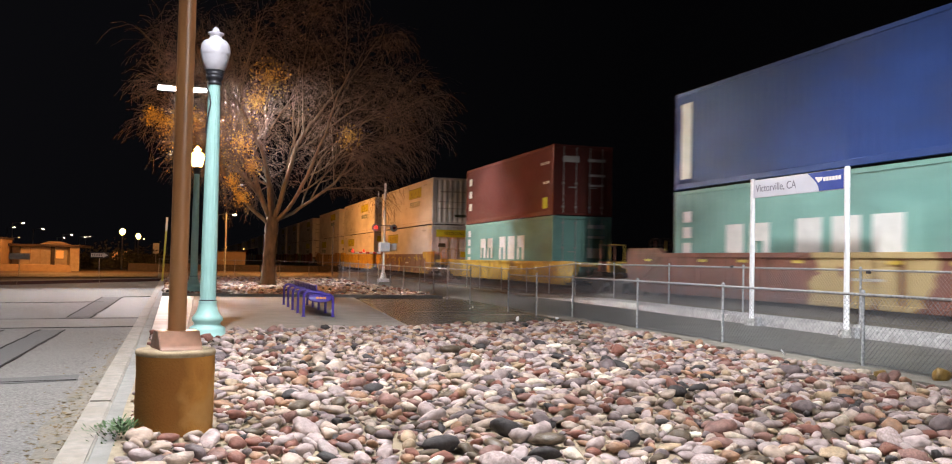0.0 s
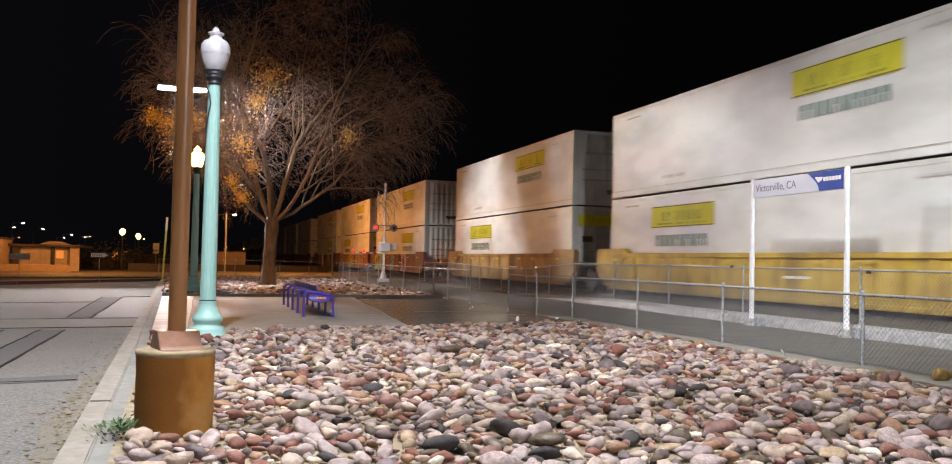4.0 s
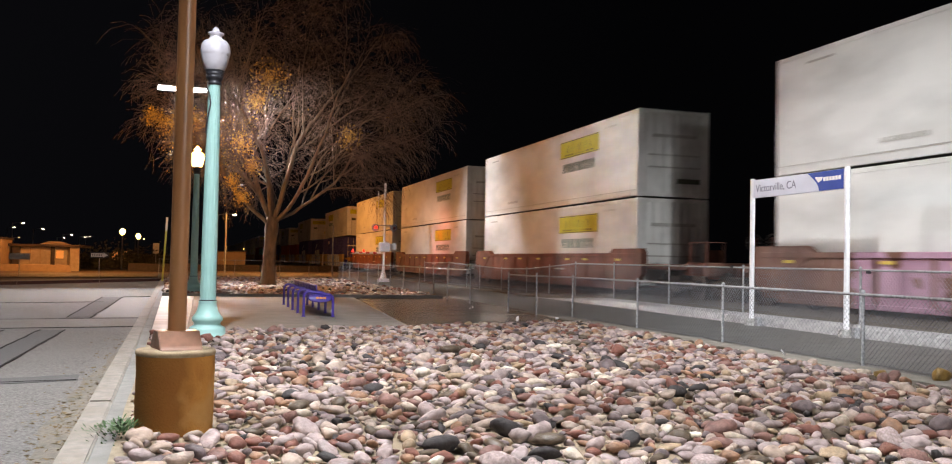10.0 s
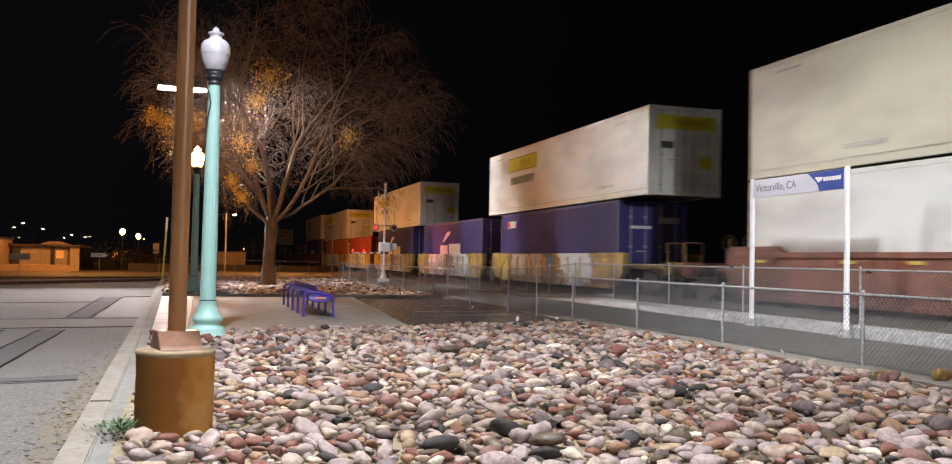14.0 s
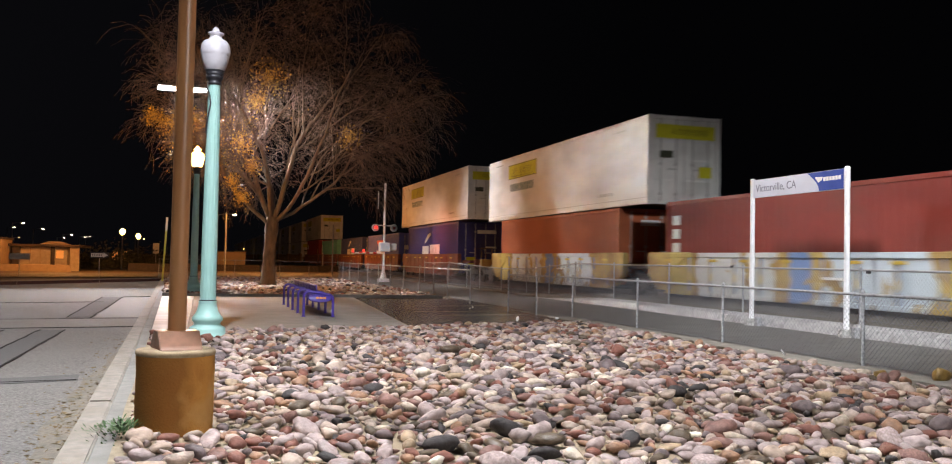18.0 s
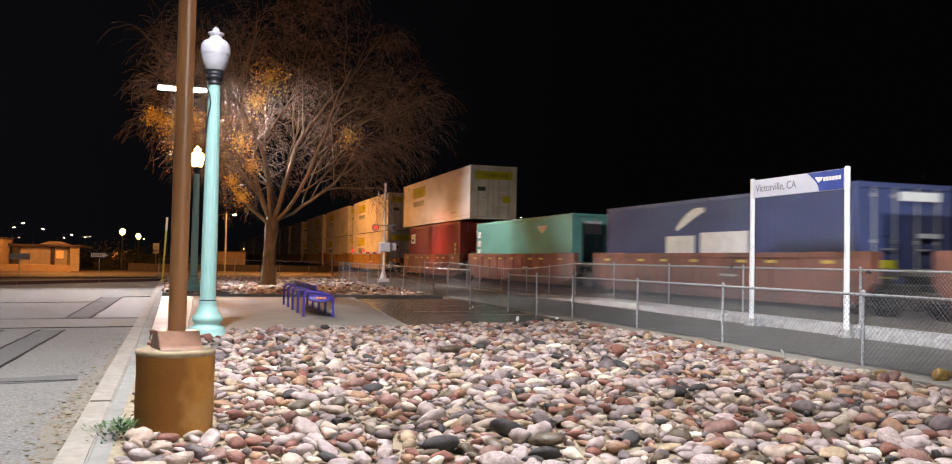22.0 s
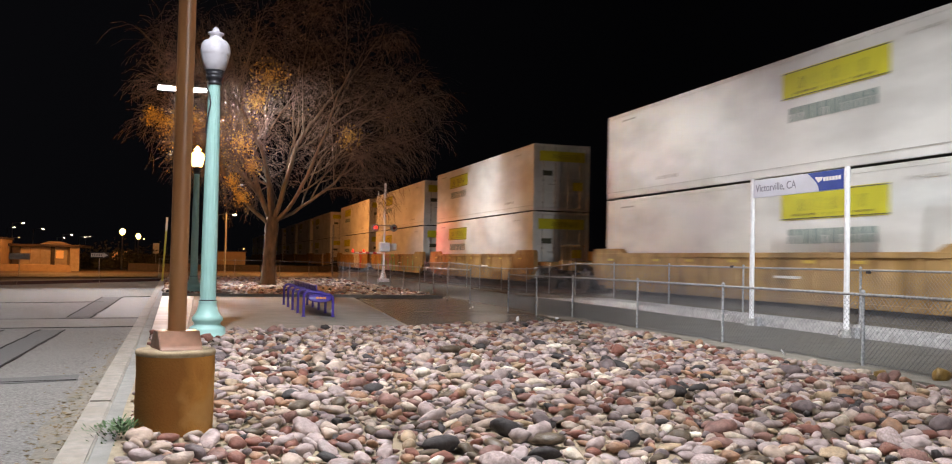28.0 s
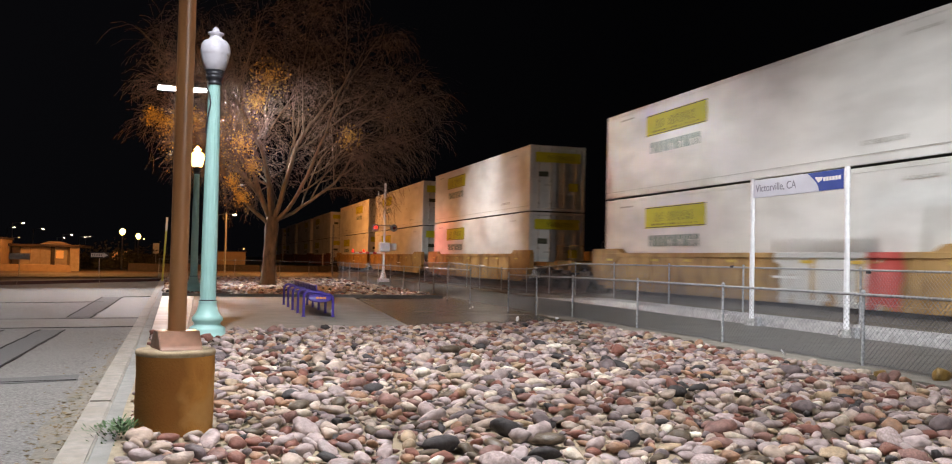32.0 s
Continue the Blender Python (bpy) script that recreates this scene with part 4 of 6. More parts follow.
def well_car(skin, half, rear, front, label, top=1.45, shoulder=True):
    """One well. half: half the well's length; rear, front: 'joint' (a shared truck) or 'coupler' (its own truck and end sill).
    Origin on the rail, at the middle of the well; y runs back along the train."""
    root = thing("well_car", label, "freight car", group="well cars of the train")
    for s in (-1, 1):
        xo = s * 1.46
        bm = B()
        box(bm, min(xo, xo - s * .02), max(xo, xo - s * .02), -half, half, .36, top - .1)
        part("side_sheet", bm, skin, root)
        bm = B()
        box(bm, min(xo + s * .05, xo - s * .13), max(xo + s * .05, xo - s * .13), -half, half, top - .13, top, .012)
        part("top_chord", bm, skin, root)
        bm = B()
        box(bm, min(xo + s * .03, xo - s * .2), max(xo + s * .03, xo - s * .2), -half + .6, half - .6, .26, .38, .012)
        part("bottom_chord", bm, skin, root)
        n = 11
        bm = B()
        box(bm, -.02, .02, -.05, .05, .38, top - .13)
        me = as_mesh("stiffener", bm, skin)
        for i in range(n):
            o = new("stiffener", me)
            o.parent, o.location = root, (xo + s * .012, -half + .8 + (2 * half - 1.6) * i / (n - 1), 0)
        for e in (-1, 1):
            bm = B()
            rise = .15 if shoulder else .02
            prof = [(half - 1.9, top), (half - 1.6, top + rise), (half + .30, top + rise), (half + .42, top), (half + .42, .8), (half + .1, .55), (half - .2, .4), (half - .4, .4)]
            for sx in (0, 1):
                for yy, zz in prof:
                    bm.verts.new((xo + s * .035 - s * sx * .2, e * yy, zz))
            bm.verts.ensure_lookup_table()
            k = len(prof)
            bm.faces.new([bm.verts[i] for i in range(k)])
            bm.faces.new([bm.verts[k + i] for i in range(k)])
            for i in range(k):
                bm.faces.new((bm.verts[i], bm.verts[(i + 1) % k], bm.verts[k + (i + 1) % k], bm.verts[k + i]))
            bmesh.ops.recalc_face_normals(bm, faces=bm.faces)
            part("end_gusset", bm, skin, root)
        for k in range(7):
            yy = half * (-.85 + .28 * k + .05 * math.sin(k * 2.3))
            bm = B()
            box(bm, min(xo + s * .022, xo + s * .038), max(xo + s * .022, xo + s * .038), yy - .2, yy + .2, top - .25, top - .18)
            part("reflector", bm, P_reflect, root)
        bm = B()
        box(bm, min(xo + s * .004, xo + s * .014), max(xo + s * .004, xo + s * .014), -half * .3, -half * .18, .84, .9)
        part("number_panel", bm, P_decal if "rust" not in label else P_rail, root, "pale stencilled panel")
    bm = B()
    for i in range(5):
        yy = -half + .5 + (2 * half - 1.0) * i / 4
        box(bm, -1.4, 1.4, yy - .25, yy + .25, .27, .34)
    part("floor_beam", bm, P_under, root)
    for e, how in ((1, rear), (-1, front)):
        bm = B()
        reach = 1.55 if how == "joint" else 3.35
        box(bm, -1.15, 1.15, min(e * half, e * (half + 1.5)), max(e * half, e * (half + 1.5)), .95, 1.12, .02)
        box(bm, -.35, .35, min(e * half, e * (half + reach)), max(e * half, e * (half + reach)), .7, 1.02, .03)
        if how == "coupler":
            box(bm, -1.3, 1.3, min(e * (half + 2.75), e * (half + 3.0)), max(e * (half + 2.75), e * (half + 3.0)), .8, 1.18, .02)
            box(bm, -.1, .1, min(e * (half + 3.0), e * (half + 3.8)), max(e * (half + 3.0), e * (half + 3.8)), .72, .95, .03)
        part("end_platform", bm, P_under if how == "joint" else skin, root)
        if how == "coupler":
            truck(root, e * (half + 1.75))
            bm = B()
            tube(bm, [(-1.25, e * (half + 2.9), 1.18), (-1.25, e * (half + 2.9), 1.75), (-.7, e * (half + 2.9), 1.75), (-.7, e * (half + 2.9), 1.18)], .02, 6)
            tube(bm, [(.9, e * (half + 2.9), 1.18), (.9, e * (half + 2.9), 1.95)], .03, 6)
            part("handrail", bm, skin, root)
            bm = B()
            tube(bm, [(.9 + .24 * math.cos(k * math.pi / 8), e * (half + 2.86), 1.8 + .24 * math.sin(k * math.pi / 8)) for k in range(17)], .018, 6)
            tube(bm, [(.66, e * (half + 2.86), 1.8), (1.14, e * (half + 2.86), 1.8)], .014, 6)
            part("brake_wheel", bm, P_under, root)
        elif e == 1:
            truck(root, half + 1.55)
    return root


RUST, RUSTW = (.23, .075, .045), (.14, .052, .034)
GOLD, GOLDW = (.44, .27, .085), (.29, .165, .055)
YEL, YELW = (.62, .43, .05), (.42, .27, .06)
_cars = {}


def put_car(skin_key, centre_y, half, rear, front, label, top=1.45):
    base, worn, tags = CAR_SKINS[skin_key]
    key = (skin_key, half, rear, front, top)
    if key not in _cars:
        ob = _cars[key] = well_car(car_paint(skin_key, base, worn, tags), half, rear, front, label, top, half > 7 and top > 1.3)
        ob.matrix_basis = pose(TRACK_X, centre_y, RAIL_TOP)
    else:
        ob = copy_thing(_cars[key], pose(TRACK_X, centre_y, RAIL_TOP))
    TRAIN.append((ob, centre_y, RAIL_TOP))


GRN, PINK, CYAN, WHT, TAN = (.25, .40, .17), (.42, .24, .33), (.16, .26, .42), (.55, .55, .53), (.45, .33, .14)
CAR_SKINS = {
    "rust_car_paint": (RUST, RUSTW, ()),
    "rust_pale_car_paint": (RUST, RUSTW, ((TAN, -2.0, 2.2),)),
    "yellow_car_paint": (YEL, YELW, ()),
    "yellow_worn_car_paint": (YEL, YELW, (((.22, .12, .08), 0, 9.0),)),
    "gold_car_paint": (GOLD, GOLDW, ()),
    "green_sprayed_car_paint": (RUST, RUSTW, ((GRN, 5.5, 2.5), (CYAN, 1.0, .8), (PINK, -3, 1.0))),
    "multi_sprayed_car_paint": ((.28, .15, .07), RUSTW, (((.24, .17, .12), -4.5, 3.0), ((.40, .30, .09), .5, 1.6), ((.22, .08, .06), -6.5, 1.0), (PINK, 6.2, 1.2))),
    "pink_sprayed_car_paint": ((.2, .1, .07), RUSTW, ((TAN, -3.5, 1.6), (PINK, 3.5, 2.2))),
    "pale_sprayed_car_paint": ((.5, .36, .10), GOLDW, (((.60, .62, .60), 2.2, 2.3), ((.52, .60, .66), -2.6, 2.1), ((.16, .25, .48), -.4, .5), ((.50, .40, .10), 4.9, .8))),
    "white_sprayed_car_paint": (GOLD, GOLDW, ((WHT, -3.5, 2.2), ((.45, .06, .05), -5.2, .6))),
    "lime_sprayed_car_paint": (GOLD, GOLDW, ((GRN, 1.5, 2.4), (PINK, 2.2, 1.6))),
}
LOW, HIGH = RAIL_TOP + .40, RAIL_TOP + .40 + 2.895
H53, H40 = 8.35, 6.4
# (car paint, upper, its rear end, lower, its rear end, half well, rear link, front link)
ROWS = [
    ("rust_pale_car_paint", "blue", 23.2, "green", 23.2, H53, "coupler", "coupler"),
    ("yellow_car_paint", "brown", 44.95, "green_low", 44.95, H53, "coupler", "coupler"),
    ("yellow_worn_car_paint", "white_a", 68.35, "white_b", 68.35, H53, "joint", "coupler"),
    ("yellow_car_paint", "white_a", 87.5, "white_b", 87.5, H53, "joint", "joint"),
    ("gold_car_paint", "white_a", 107.0, "white_b", 107.0, H53, "coupler", "joint"),
    ("green_sprayed_car_paint", "white_a", 130.4, "white_a", 130.4, H53, "joint", "coupler"),
    ("multi_sprayed_car_paint", "white_a", 149.7, "white_b", 149.7, H53, "joint", "joint"),
    ("pink_sprayed_car_paint", "white_a", 169.05, "white_a", 169.05, H53, "coupler", "joint"),
    ("rust_car_paint", "white_a", 192.4, "white_a", 192.4, H53, "joint", "coupler"),
    ("rust_car_paint", "white_a", 211.75, "white_a", 211.75, H53, "joint", "joint"),
    ("rust_car_paint", "cream_a", 230.95, "white_a", 230.95, H53, "coupler", "joint"),
    ("pale_sprayed_car_paint", "white_b", 252.5, "purple_flag", 250.55, H40, "joint", "coupler"),
    ("pale_sprayed_car_paint", "", 0, "purple", 265.7, H40, "joint", "joint"),
    ("pale_sprayed_car_paint", "white_b", 283.1, "purple", 281.0, H40, "joint", "joint"),
    ("pale_sprayed_car_paint", "", 0, "red", 296.25, H40, "joint", "joint"),
    ("pale_sprayed_car_paint", "white_b", 313.6, "orange", 311.6, H40, "coupler", "joint"),
    ("rust_car_paint", "white_b", 333.45, "purple", 331.2, H40, "joint", "coupler"),
    ("rust_car_paint", "", 0, "sky", 346.5, H40, "joint", "joint"),
    ("rust_car_paint", "", 0, "navy", 361.7, H40, "joint", "joint"),
    ("rust_car_paint", "", 0, "teal", 376.9, H40, "joint", "joint"),
    ("rust_car_paint", "white_b", 394.4, "maroon", 392.2, H40, "coupler", "joint"),
    ("gold_car_paint", "white_b", 415.85, "white_b", 415.85, H53, "joint", "coupler"),
    ("gold_car_paint", "white_b", 435.1, "white_b", 435.1, H53, "joint", "joint"),
    ("gold_car_paint", "white_a", 454.3, "white_a", 454.3, H53, "coupler", "joint"),
    ("gold_car_paint", "white_b", 477.65, "white_b", 477.65, H53, "joint", "coupler"),
    ("lime_sprayed_car_paint", "white_b", 497.05, "white_b", 497.05, H53, "joint", "joint"),
    ("white_sprayed_car_paint", "white_b", 516.45, "white_b", 516.45, H53, "coupler", "joint"),
    ("gold_car_paint", "white_b", 540.2, "white_b", 540.2, H53, "joint", "coupler"),
    ("gold_car_paint", "white_b", 559.5, "white_b", 559.5, H53, "joint", "joint"),
    ("gold_car_paint", "white_a", 578.8, "white_b", 578.8, H53, "coupler", "joint"),
    ("rust_car_paint", "white_b", 602.2, "white_b", 602.2, H53, "joint", "coupler"),
    ("rust_car_paint", "white_a", 621.5, "white_a", 621.5, H53, "joint", "joint"),
    ("rust_car_paint", "white_b", 640.8, "white_b", 640.8, H53, "coupler", "joint"),
    ("gold_car_paint", "white_b", 664.2, "white_b", 664.2, H53, "joint", "coupler"),
    ("gold_car_paint", "white_b", 683.5, "white_b", 683.5, H53, "coupler", "joint"),
]
COLOUR_WORDS = {"rust": "rust-brown", "yellow": "worn yellow", "gold": "dirty golden-tan", "green": "rust-brown sprayed", "multi": "brown sprayed", "pink": "brown sprayed", "pale": "faded yellow sprayed", "white": "tan sprayed", "lime": "tan sprayed"}
for skin_key, up, up_y, low, low_y, half, rear, front in ROWS:
    low_len = L53 if low.split("_")[0] == "white" else L40
    put_car(skin_key, low_y - low_len / 2, half, rear, front, COLOUR_WORDS[skin_key.split("_")[0]] + " steel well car carrying stacked containers", 1.14 if low == "green_low" else 1.45)
    put(low, low_y, LOW)
    if up:
        put(up, up_y, HIGH - (.295 if low in ("orange", "green_low") else 0))

# ---- station sign ----
def text_mesh(name, body, size, material, parent, m, extrude=.002):
    cu = bpy.data.curves.new(name, "FONT")
    cu.body, cu.size, cu.extrude = body, size, extrude
    ob = bpy.data.objects.new("tmp_text", cu)
    scene.collection.objects.link(ob)
    me = bpy.data.meshes.new_from_object(ob.evaluated_get(bpy.context.evaluated_depsgraph_get()))
    bpy.data.objects.remove(ob)
    me.materials.clear()
    me.materials.append(material)
    o = new(name, me)
    o.parent, o.matrix_basis = parent, m
    return o


M_panel = mat("sign_panel_silver", (.60, .61, .70), .5, spec=.25, second=(.55, .56, .65), scale=3)
M_signblue = mat("sign_blue", (.012, .045, .30), .5, spec=.15)
M_signink = mat("sign_ink", (.10, .10, .16), .5)
SA, SB = Vector((11.85, 17.2, .075)), Vector((11.85, 14.13, .075))
sign = thing("station_sign", "silver and blue station name sign on two white posts", "sign", Matrix.Translation(SA))
span = (SB - SA).length
for i, p in enumerate((0.0, -span)):
    bm = B()
    tube(bm, [(0, p, .1), (0, p, 3.27)], .055, 16)
    lathe(bm, [(.057, 3.27), (.05, 3.29), (.02, 3.30)], 16, (0, p, 0))
    po = part("post", bm, M_alu, sign, "white round metal post")
    bm = B()
    lathe(bm, [(.15, -.12), (.16, .0), (.16, .12), (.14, .15)], 16, (0, p, 0))
    part("footing", bm, M_foot, po, "round concrete footing")
    bm = B()
    box(bm, -.06, .07, p - .3, p - .19, -.06, .2, .01)
    part("bracket", bm, M_galv, po)
bm = B()
box(bm, -.03, .03, -span + .06, -.06, 2.86, 3.26, .006)
panel = part("sign_panel", bm, M_panel, sign)
bm = B()
pts = []
for k in range(9):
    f = k / 8
    pts.append((-.034, -1.93 - .36 * math.sin(f * math.pi / 2), 3.252 - .385 * f))
pts += [(-.034, -span + .065, 2.867), (-.034, -span + .065, 3.252)]
lo = [bm.verts.new(p) for p in pts]
hi = [bm.verts.new((p[0] - .003, p[1], p[2])) for p in pts]
bm.faces.new(lo)
bm.faces.new(hi[::-1])
for k in range(len(pts)):
    bm.faces.new((lo[k], lo[(k + 1) % len(pts)], hi[(k + 1) % len(pts)], hi[k]))
bmesh.ops.recalc_face_normals(bm, faces=bm.faces)
field = part("blue_field", bm, M_signblue, panel, "dark blue field with a curved edge")
bm = B()
for k in range(6):
    box(bm, -.0405, -.037, -2.42 - k * .088 - .07, -2.42 - k * .088, 3.055, 3.135)
vs = [bm.verts.new((-.0385, a, b)) for a, b in ((-2.16, 3.155), (-2.41, 3.145), (-2.37, 3.075), (-2.27, 3.035))]
bm.faces.new(vs)
part("emblem", bm, M_white, field, "white swept emblem and bars")
text_mesh("lettering", "Victorville, CA", .235, M_signink, panel, Matrix.Translation((-.034, -.16, 2.985)) @ Euler((radians(90), 0, radians(-90))).to_matrix().to_4x4())

# ---- brown light pole on its concrete base ----
pole = thing("light_pole", "tall brown painted light pole on a round concrete base", "light pole", pose(-.185, 7.57, 0))
bm = B()
lathe(bm, [(.300, -.15), (.302, .02), (.304, .15), (.304, .3), (.303, .45), (.304, .58), (.302, .61), (.28, .622)], 40)
for v in bm.verts:
    v.co += v.normal * 0 + Vector((noise.noise(v.co * 6), noise.noise(v.co * 6 + Vector((9, 0, 0))), 0)) * .006
part("concrete_base", bm, M_base, pole, "stained ochre concrete cylinder")
bm = B()
lathe(bm, [(.306, .582), (.311, .588), (.310, .612), (.302, .625), (.26, .629)], 40)
part("base_rim", bm, M_rim, pole, "pale rough concrete rim")
bm = B()
# height chosen so the sign's shadow falls low on the train; top unseen
tube(bm, [(.0, 0, .62), (.005, 0, 5.0), (.012, 0, 14.0)], [.072, .068, .058], 20)
part("shaft", bm, M_brown, pole, "round tapering brown shaft")
for s in (-1, 1):
    bm = B()
    w = .165
    outline = [(0, .63), (.20, .63), (.17, .655), (.075, .775), (0, .775)]
    fr = [bm.verts.new((-w, s * y, z)) for y, z in outline]
    bk = [bm.verts.new((w, s * y, z)) for y, z in outline]
    bm.faces.new(fr)
    bm.faces.new(bk[::-1])
    for k in range(len(outline)):
        bm.faces.new((fr[k], fr[(k + 1) % 5], bk[(k + 1) % 5], bk[k]))
    bmesh.ops.recalc_face_normals(bm, faces=bm.faces)
    bmesh.ops.bevel(bm, geom=list(bm.edges), offset=.006, segments=2, affect="EDGES")
    bmesh.ops.rotate(bm, cent=(0, 0, 0), matrix=Matrix.Rotation(radians(15), 3, "Z"), verts=bm.verts)
    part("base_cover", bm, M_cover, pole, "wedge-shaped brown base cover half")
for s in (-1, 1):
    bm = B()
    tube(bm, [(0, 0, 13.9), (s * .5, 0, 13.95)], .03, 8)
    box(bm, min(s * .45, s * 1.0), max(s * .45, s * 1.0), -.15, .15, 13.92, 14.0, .02)
    hd = part("lamp_head", bm, M_black, pole)
    bm = B()
    box(bm, min(s * .5, s * .95), max(s * .5, s * .95), -.12, .12, 13.905, 13.917)
    part("lens", bm, M_led, hd)

# pole copied out of view, only as a mount for the added fill lamps
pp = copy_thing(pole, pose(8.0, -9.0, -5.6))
pp["label"] = "brown light pole added out of view to hold the fill lamps"

# ---- far light pole with lit heads ----
p2 = thing("light_pole", "tall dark light pole with two bright white heads", "light pole", pose(-1.15, 47.0, 0))
bm = B()
tube(bm, [(0, 0, -.1), (0, 0, 9.9)], [.075, .055], 14)
part("shaft", bm, M_brown, p2)
for s in (-1, 1):
    bm = B()
    tube(bm, [(0, 0, 9.85), (s * .3, 0, 9.88)], .03, 8)
    box(bm, min(s * .28, s * 1.3), max(s * .28, s * 1.3), -.17, .17, 9.86, 9.95, .02)
    hd = part("lamp_head", bm, M_black, p2)
    bm = B()
    box(bm, min(s * .34, s * 1.26), max(s * .34, s * 1.26), -.2, .15, 9.70, 9.855, .01)
    part("lens", bm, M_led, hd, "glowing white lens")

# ---- teal ornamental lamp posts ----
def globe_lamp(label, m, lit):
    root = thing("lamp_post", label, "lamp post", m, group="ornamental lamp posts")
    bm = B()
    lathe(bm, [(.33, -.1), (.33, .015), (.305, .03), (.305, .13), (.285, .165), (.225, .20), (.215, .235), (.25, .275), (.255, .32), (.225, .36), (.185, .42), (.155, .52), (.145, .58), (.152, .60), (.135, .62)], 36)
    part("pedestal", bm, M_teal, root, "flared teal cast base")
    bm = B()
    lathe(bm, [(.1345, .58), (.134, .61), (.1335, .64), (.13, 1.6), (.12, 2.8), (.108, 3.8), (.0985, 4.28), (.0982, 4.31), (.098, 4.33)], 64, flutes=16, depth=.05)
    part("fluted_shaft", bm, M_teal, root)
    # black ring standing in for the shadow line above the base
    bm = B()
    lathe(bm, [(.14, .612), (.15, .616), (.15, .628), (.138, .632)], 36)
    part("shadow_ring", bm, M_black, root, "thin black ring in place of the shadow above the base")
    bm = B()
    lathe(bm, [(.50, -.2), (.50, .0), (.48, .012), (.1, .012)], 36)
    part("concrete_pad", bm, M_foot, root, "pale round concrete pad")
    bm = B()
    lathe(bm, [(.105, 4.31), (.118, 4.325), (.118, 4.35), (.095, 4.36), (.12, 4.40), (.145, 4.435), (.145, 4.455), (.12, 4.47), (.15, 4.49), (.15, 4.51), (.13, 4.525), (.165, 4.55), (.165, 4.56)], 28)
    part("collar", bm, M_black, root, "black ringed collar")
    bm = B()
    lathe(bm, [(.15, 4.555), (.175, 4.59), (.22, 4.72), (.238, 4.83)], 32)
    part("globe", bm, M_globe_lit if lit else M_globe, root, "glowing amber globe" if lit else "frosted grey-white globe")
    bm = B()
    lathe(bm, [(.240, 4.825), (.247, 4.845), (.252, 4.905), (.236, 5.0), (.195, 5.065), (.13, 5.10), (.11, 5.12), (.10, 5.165), (.135, 5.19), (.135, 5.21), (.105, 5.22), (.062, 5.23), (.052, 5.275), (.03, 5.31)], 32)
    part("globe_cap", bm, M_globe_lit if lit else M_globe, root)
    return root


la = globe_lamp("teal fluted lamp post with an unlit frosted globe", pose(.10, 15.75, 0), False)
bm = B()
tube(bm, [(-.11, -.07, 4.34), (-.115, -.11, 4.24), (-.07, -.12, 4.10), (-.055, -.115, 3.97), (-.10, -.11, 3.7), (-.12, -.1, 3.45)], .012, 6)
part("cable", bm, M_black, la, "loose black cable")
globe_lamp("teal lamp post with a glowing amber globe", pose(-.30, 33.4, 0), True)

# ---- purple bench ----
bench = thing("bench", "long purple metal bench with hoop legs", "bench", pose(2.62, 0, 0))
for y in (20.9, 22.22, 23.54, 24.86, 26.18):
    bm = B()
    pts = [(-.34, y, 0), (-.34, y, .47)]
    for k in range(1, 7):
        a = math.pi * k / 12
        pts.append((-.34 + .12 * (1 - math.cos(a)), y, .47 + .12 * math.sin(a)))
    pts += [(.05, y, .55), (.22, y, .52)]
    for k in range(1, 6):
        a = math.pi * k / 10
        pts.append((.22 + .12 * math.sin(a), y, .40 + .12 * math.cos(a)))
    pts += [(.34, y, 0)]
    tube(bm, pts, .033, 10)
    lg = part("hoop_leg", bm, M_purple, bench)
    bm = B()
    for x in (-.34, .34):
        lathe(bm, [(.055, 0), (.055, .012), (.03, .018)], 12, (x, y, 0))
    part("foot_plate", bm, M_purple, lg)
for y in (20.9, 22.22, 23.54, 24.86):
    bm = B()
    n = 10
    rows = []
    for k in range(n + 1):
        f = k / n
        x = -.26 + .56 * f
        z = .515 - .10 * math.sin(f * math.pi) ** 1 * .9 - .05 * f
        rows.append((x, z))
    for j in range(9):
        for k in range(n):
            a, b = rows[k], rows[k + 1]
            y0, y1 = y + .05 + j * .137, y + .05 + j * .137 + .105
            q = [bm.verts.new((x, yy, z + dz)) for dz in (0, -.045) for x, z, yy in ((a[0], a[1], y0), (b[0], b[1], y0), (b[0], b[1], y1), (a[0], a[1], y1))]
            bm.faces.new(q[:4])
            bm.faces.new(q[4:][::-1])
            for i in range(4):
                bm.faces.new((q[i], q[4 + i], q[4 + (i + 1) % 4], q[(i + 1) % 4]))
    for yy in (y + .04, y + 1.28):
        tube(bm, [(x, yy, z) for x, z in rows], .018, 6)
    bmesh.ops.recalc_face_normals(bm, faces=bm.faces)
    part("seat", bm, M_purple, bench, "curved slatted purple seat")
    bm = B()
    for j in range(9):
        y0 = y + .05 + j * .137
        box(bm, -.03, .0, y0, y0 + .105, .50, .74, .008)
    for z in (.52, .73):
        tube(bm, [(-.015, y + .04, z), (-.015, y + 1.28, z)], .022, 8)
    bmesh.ops.rotate(bm, cent=(0, 0, .5), matrix=Matrix.Rotation(radians(-12), 3, "Y"), verts=bm.verts)
    part("backrest", bm, M_purple, bench, "low slatted purple backrest")
bm = B()
lathe(bm, [(.02, 0), (.098, .0), (.108, .012), (.098, .024), (.02, .024)], 20)
bmesh.ops.scale(bm, vec=(2.6, 1, 1), verts=bm.verts)
bmesh.ops.rotate(bm, cent=(0, 0, 0), matrix=Matrix.Rotation(radians(66), 3, "X"), verts=bm.verts)
bmesh.ops.translate(bm, vec=(.03, 20.87, .43), verts=bm.verts)
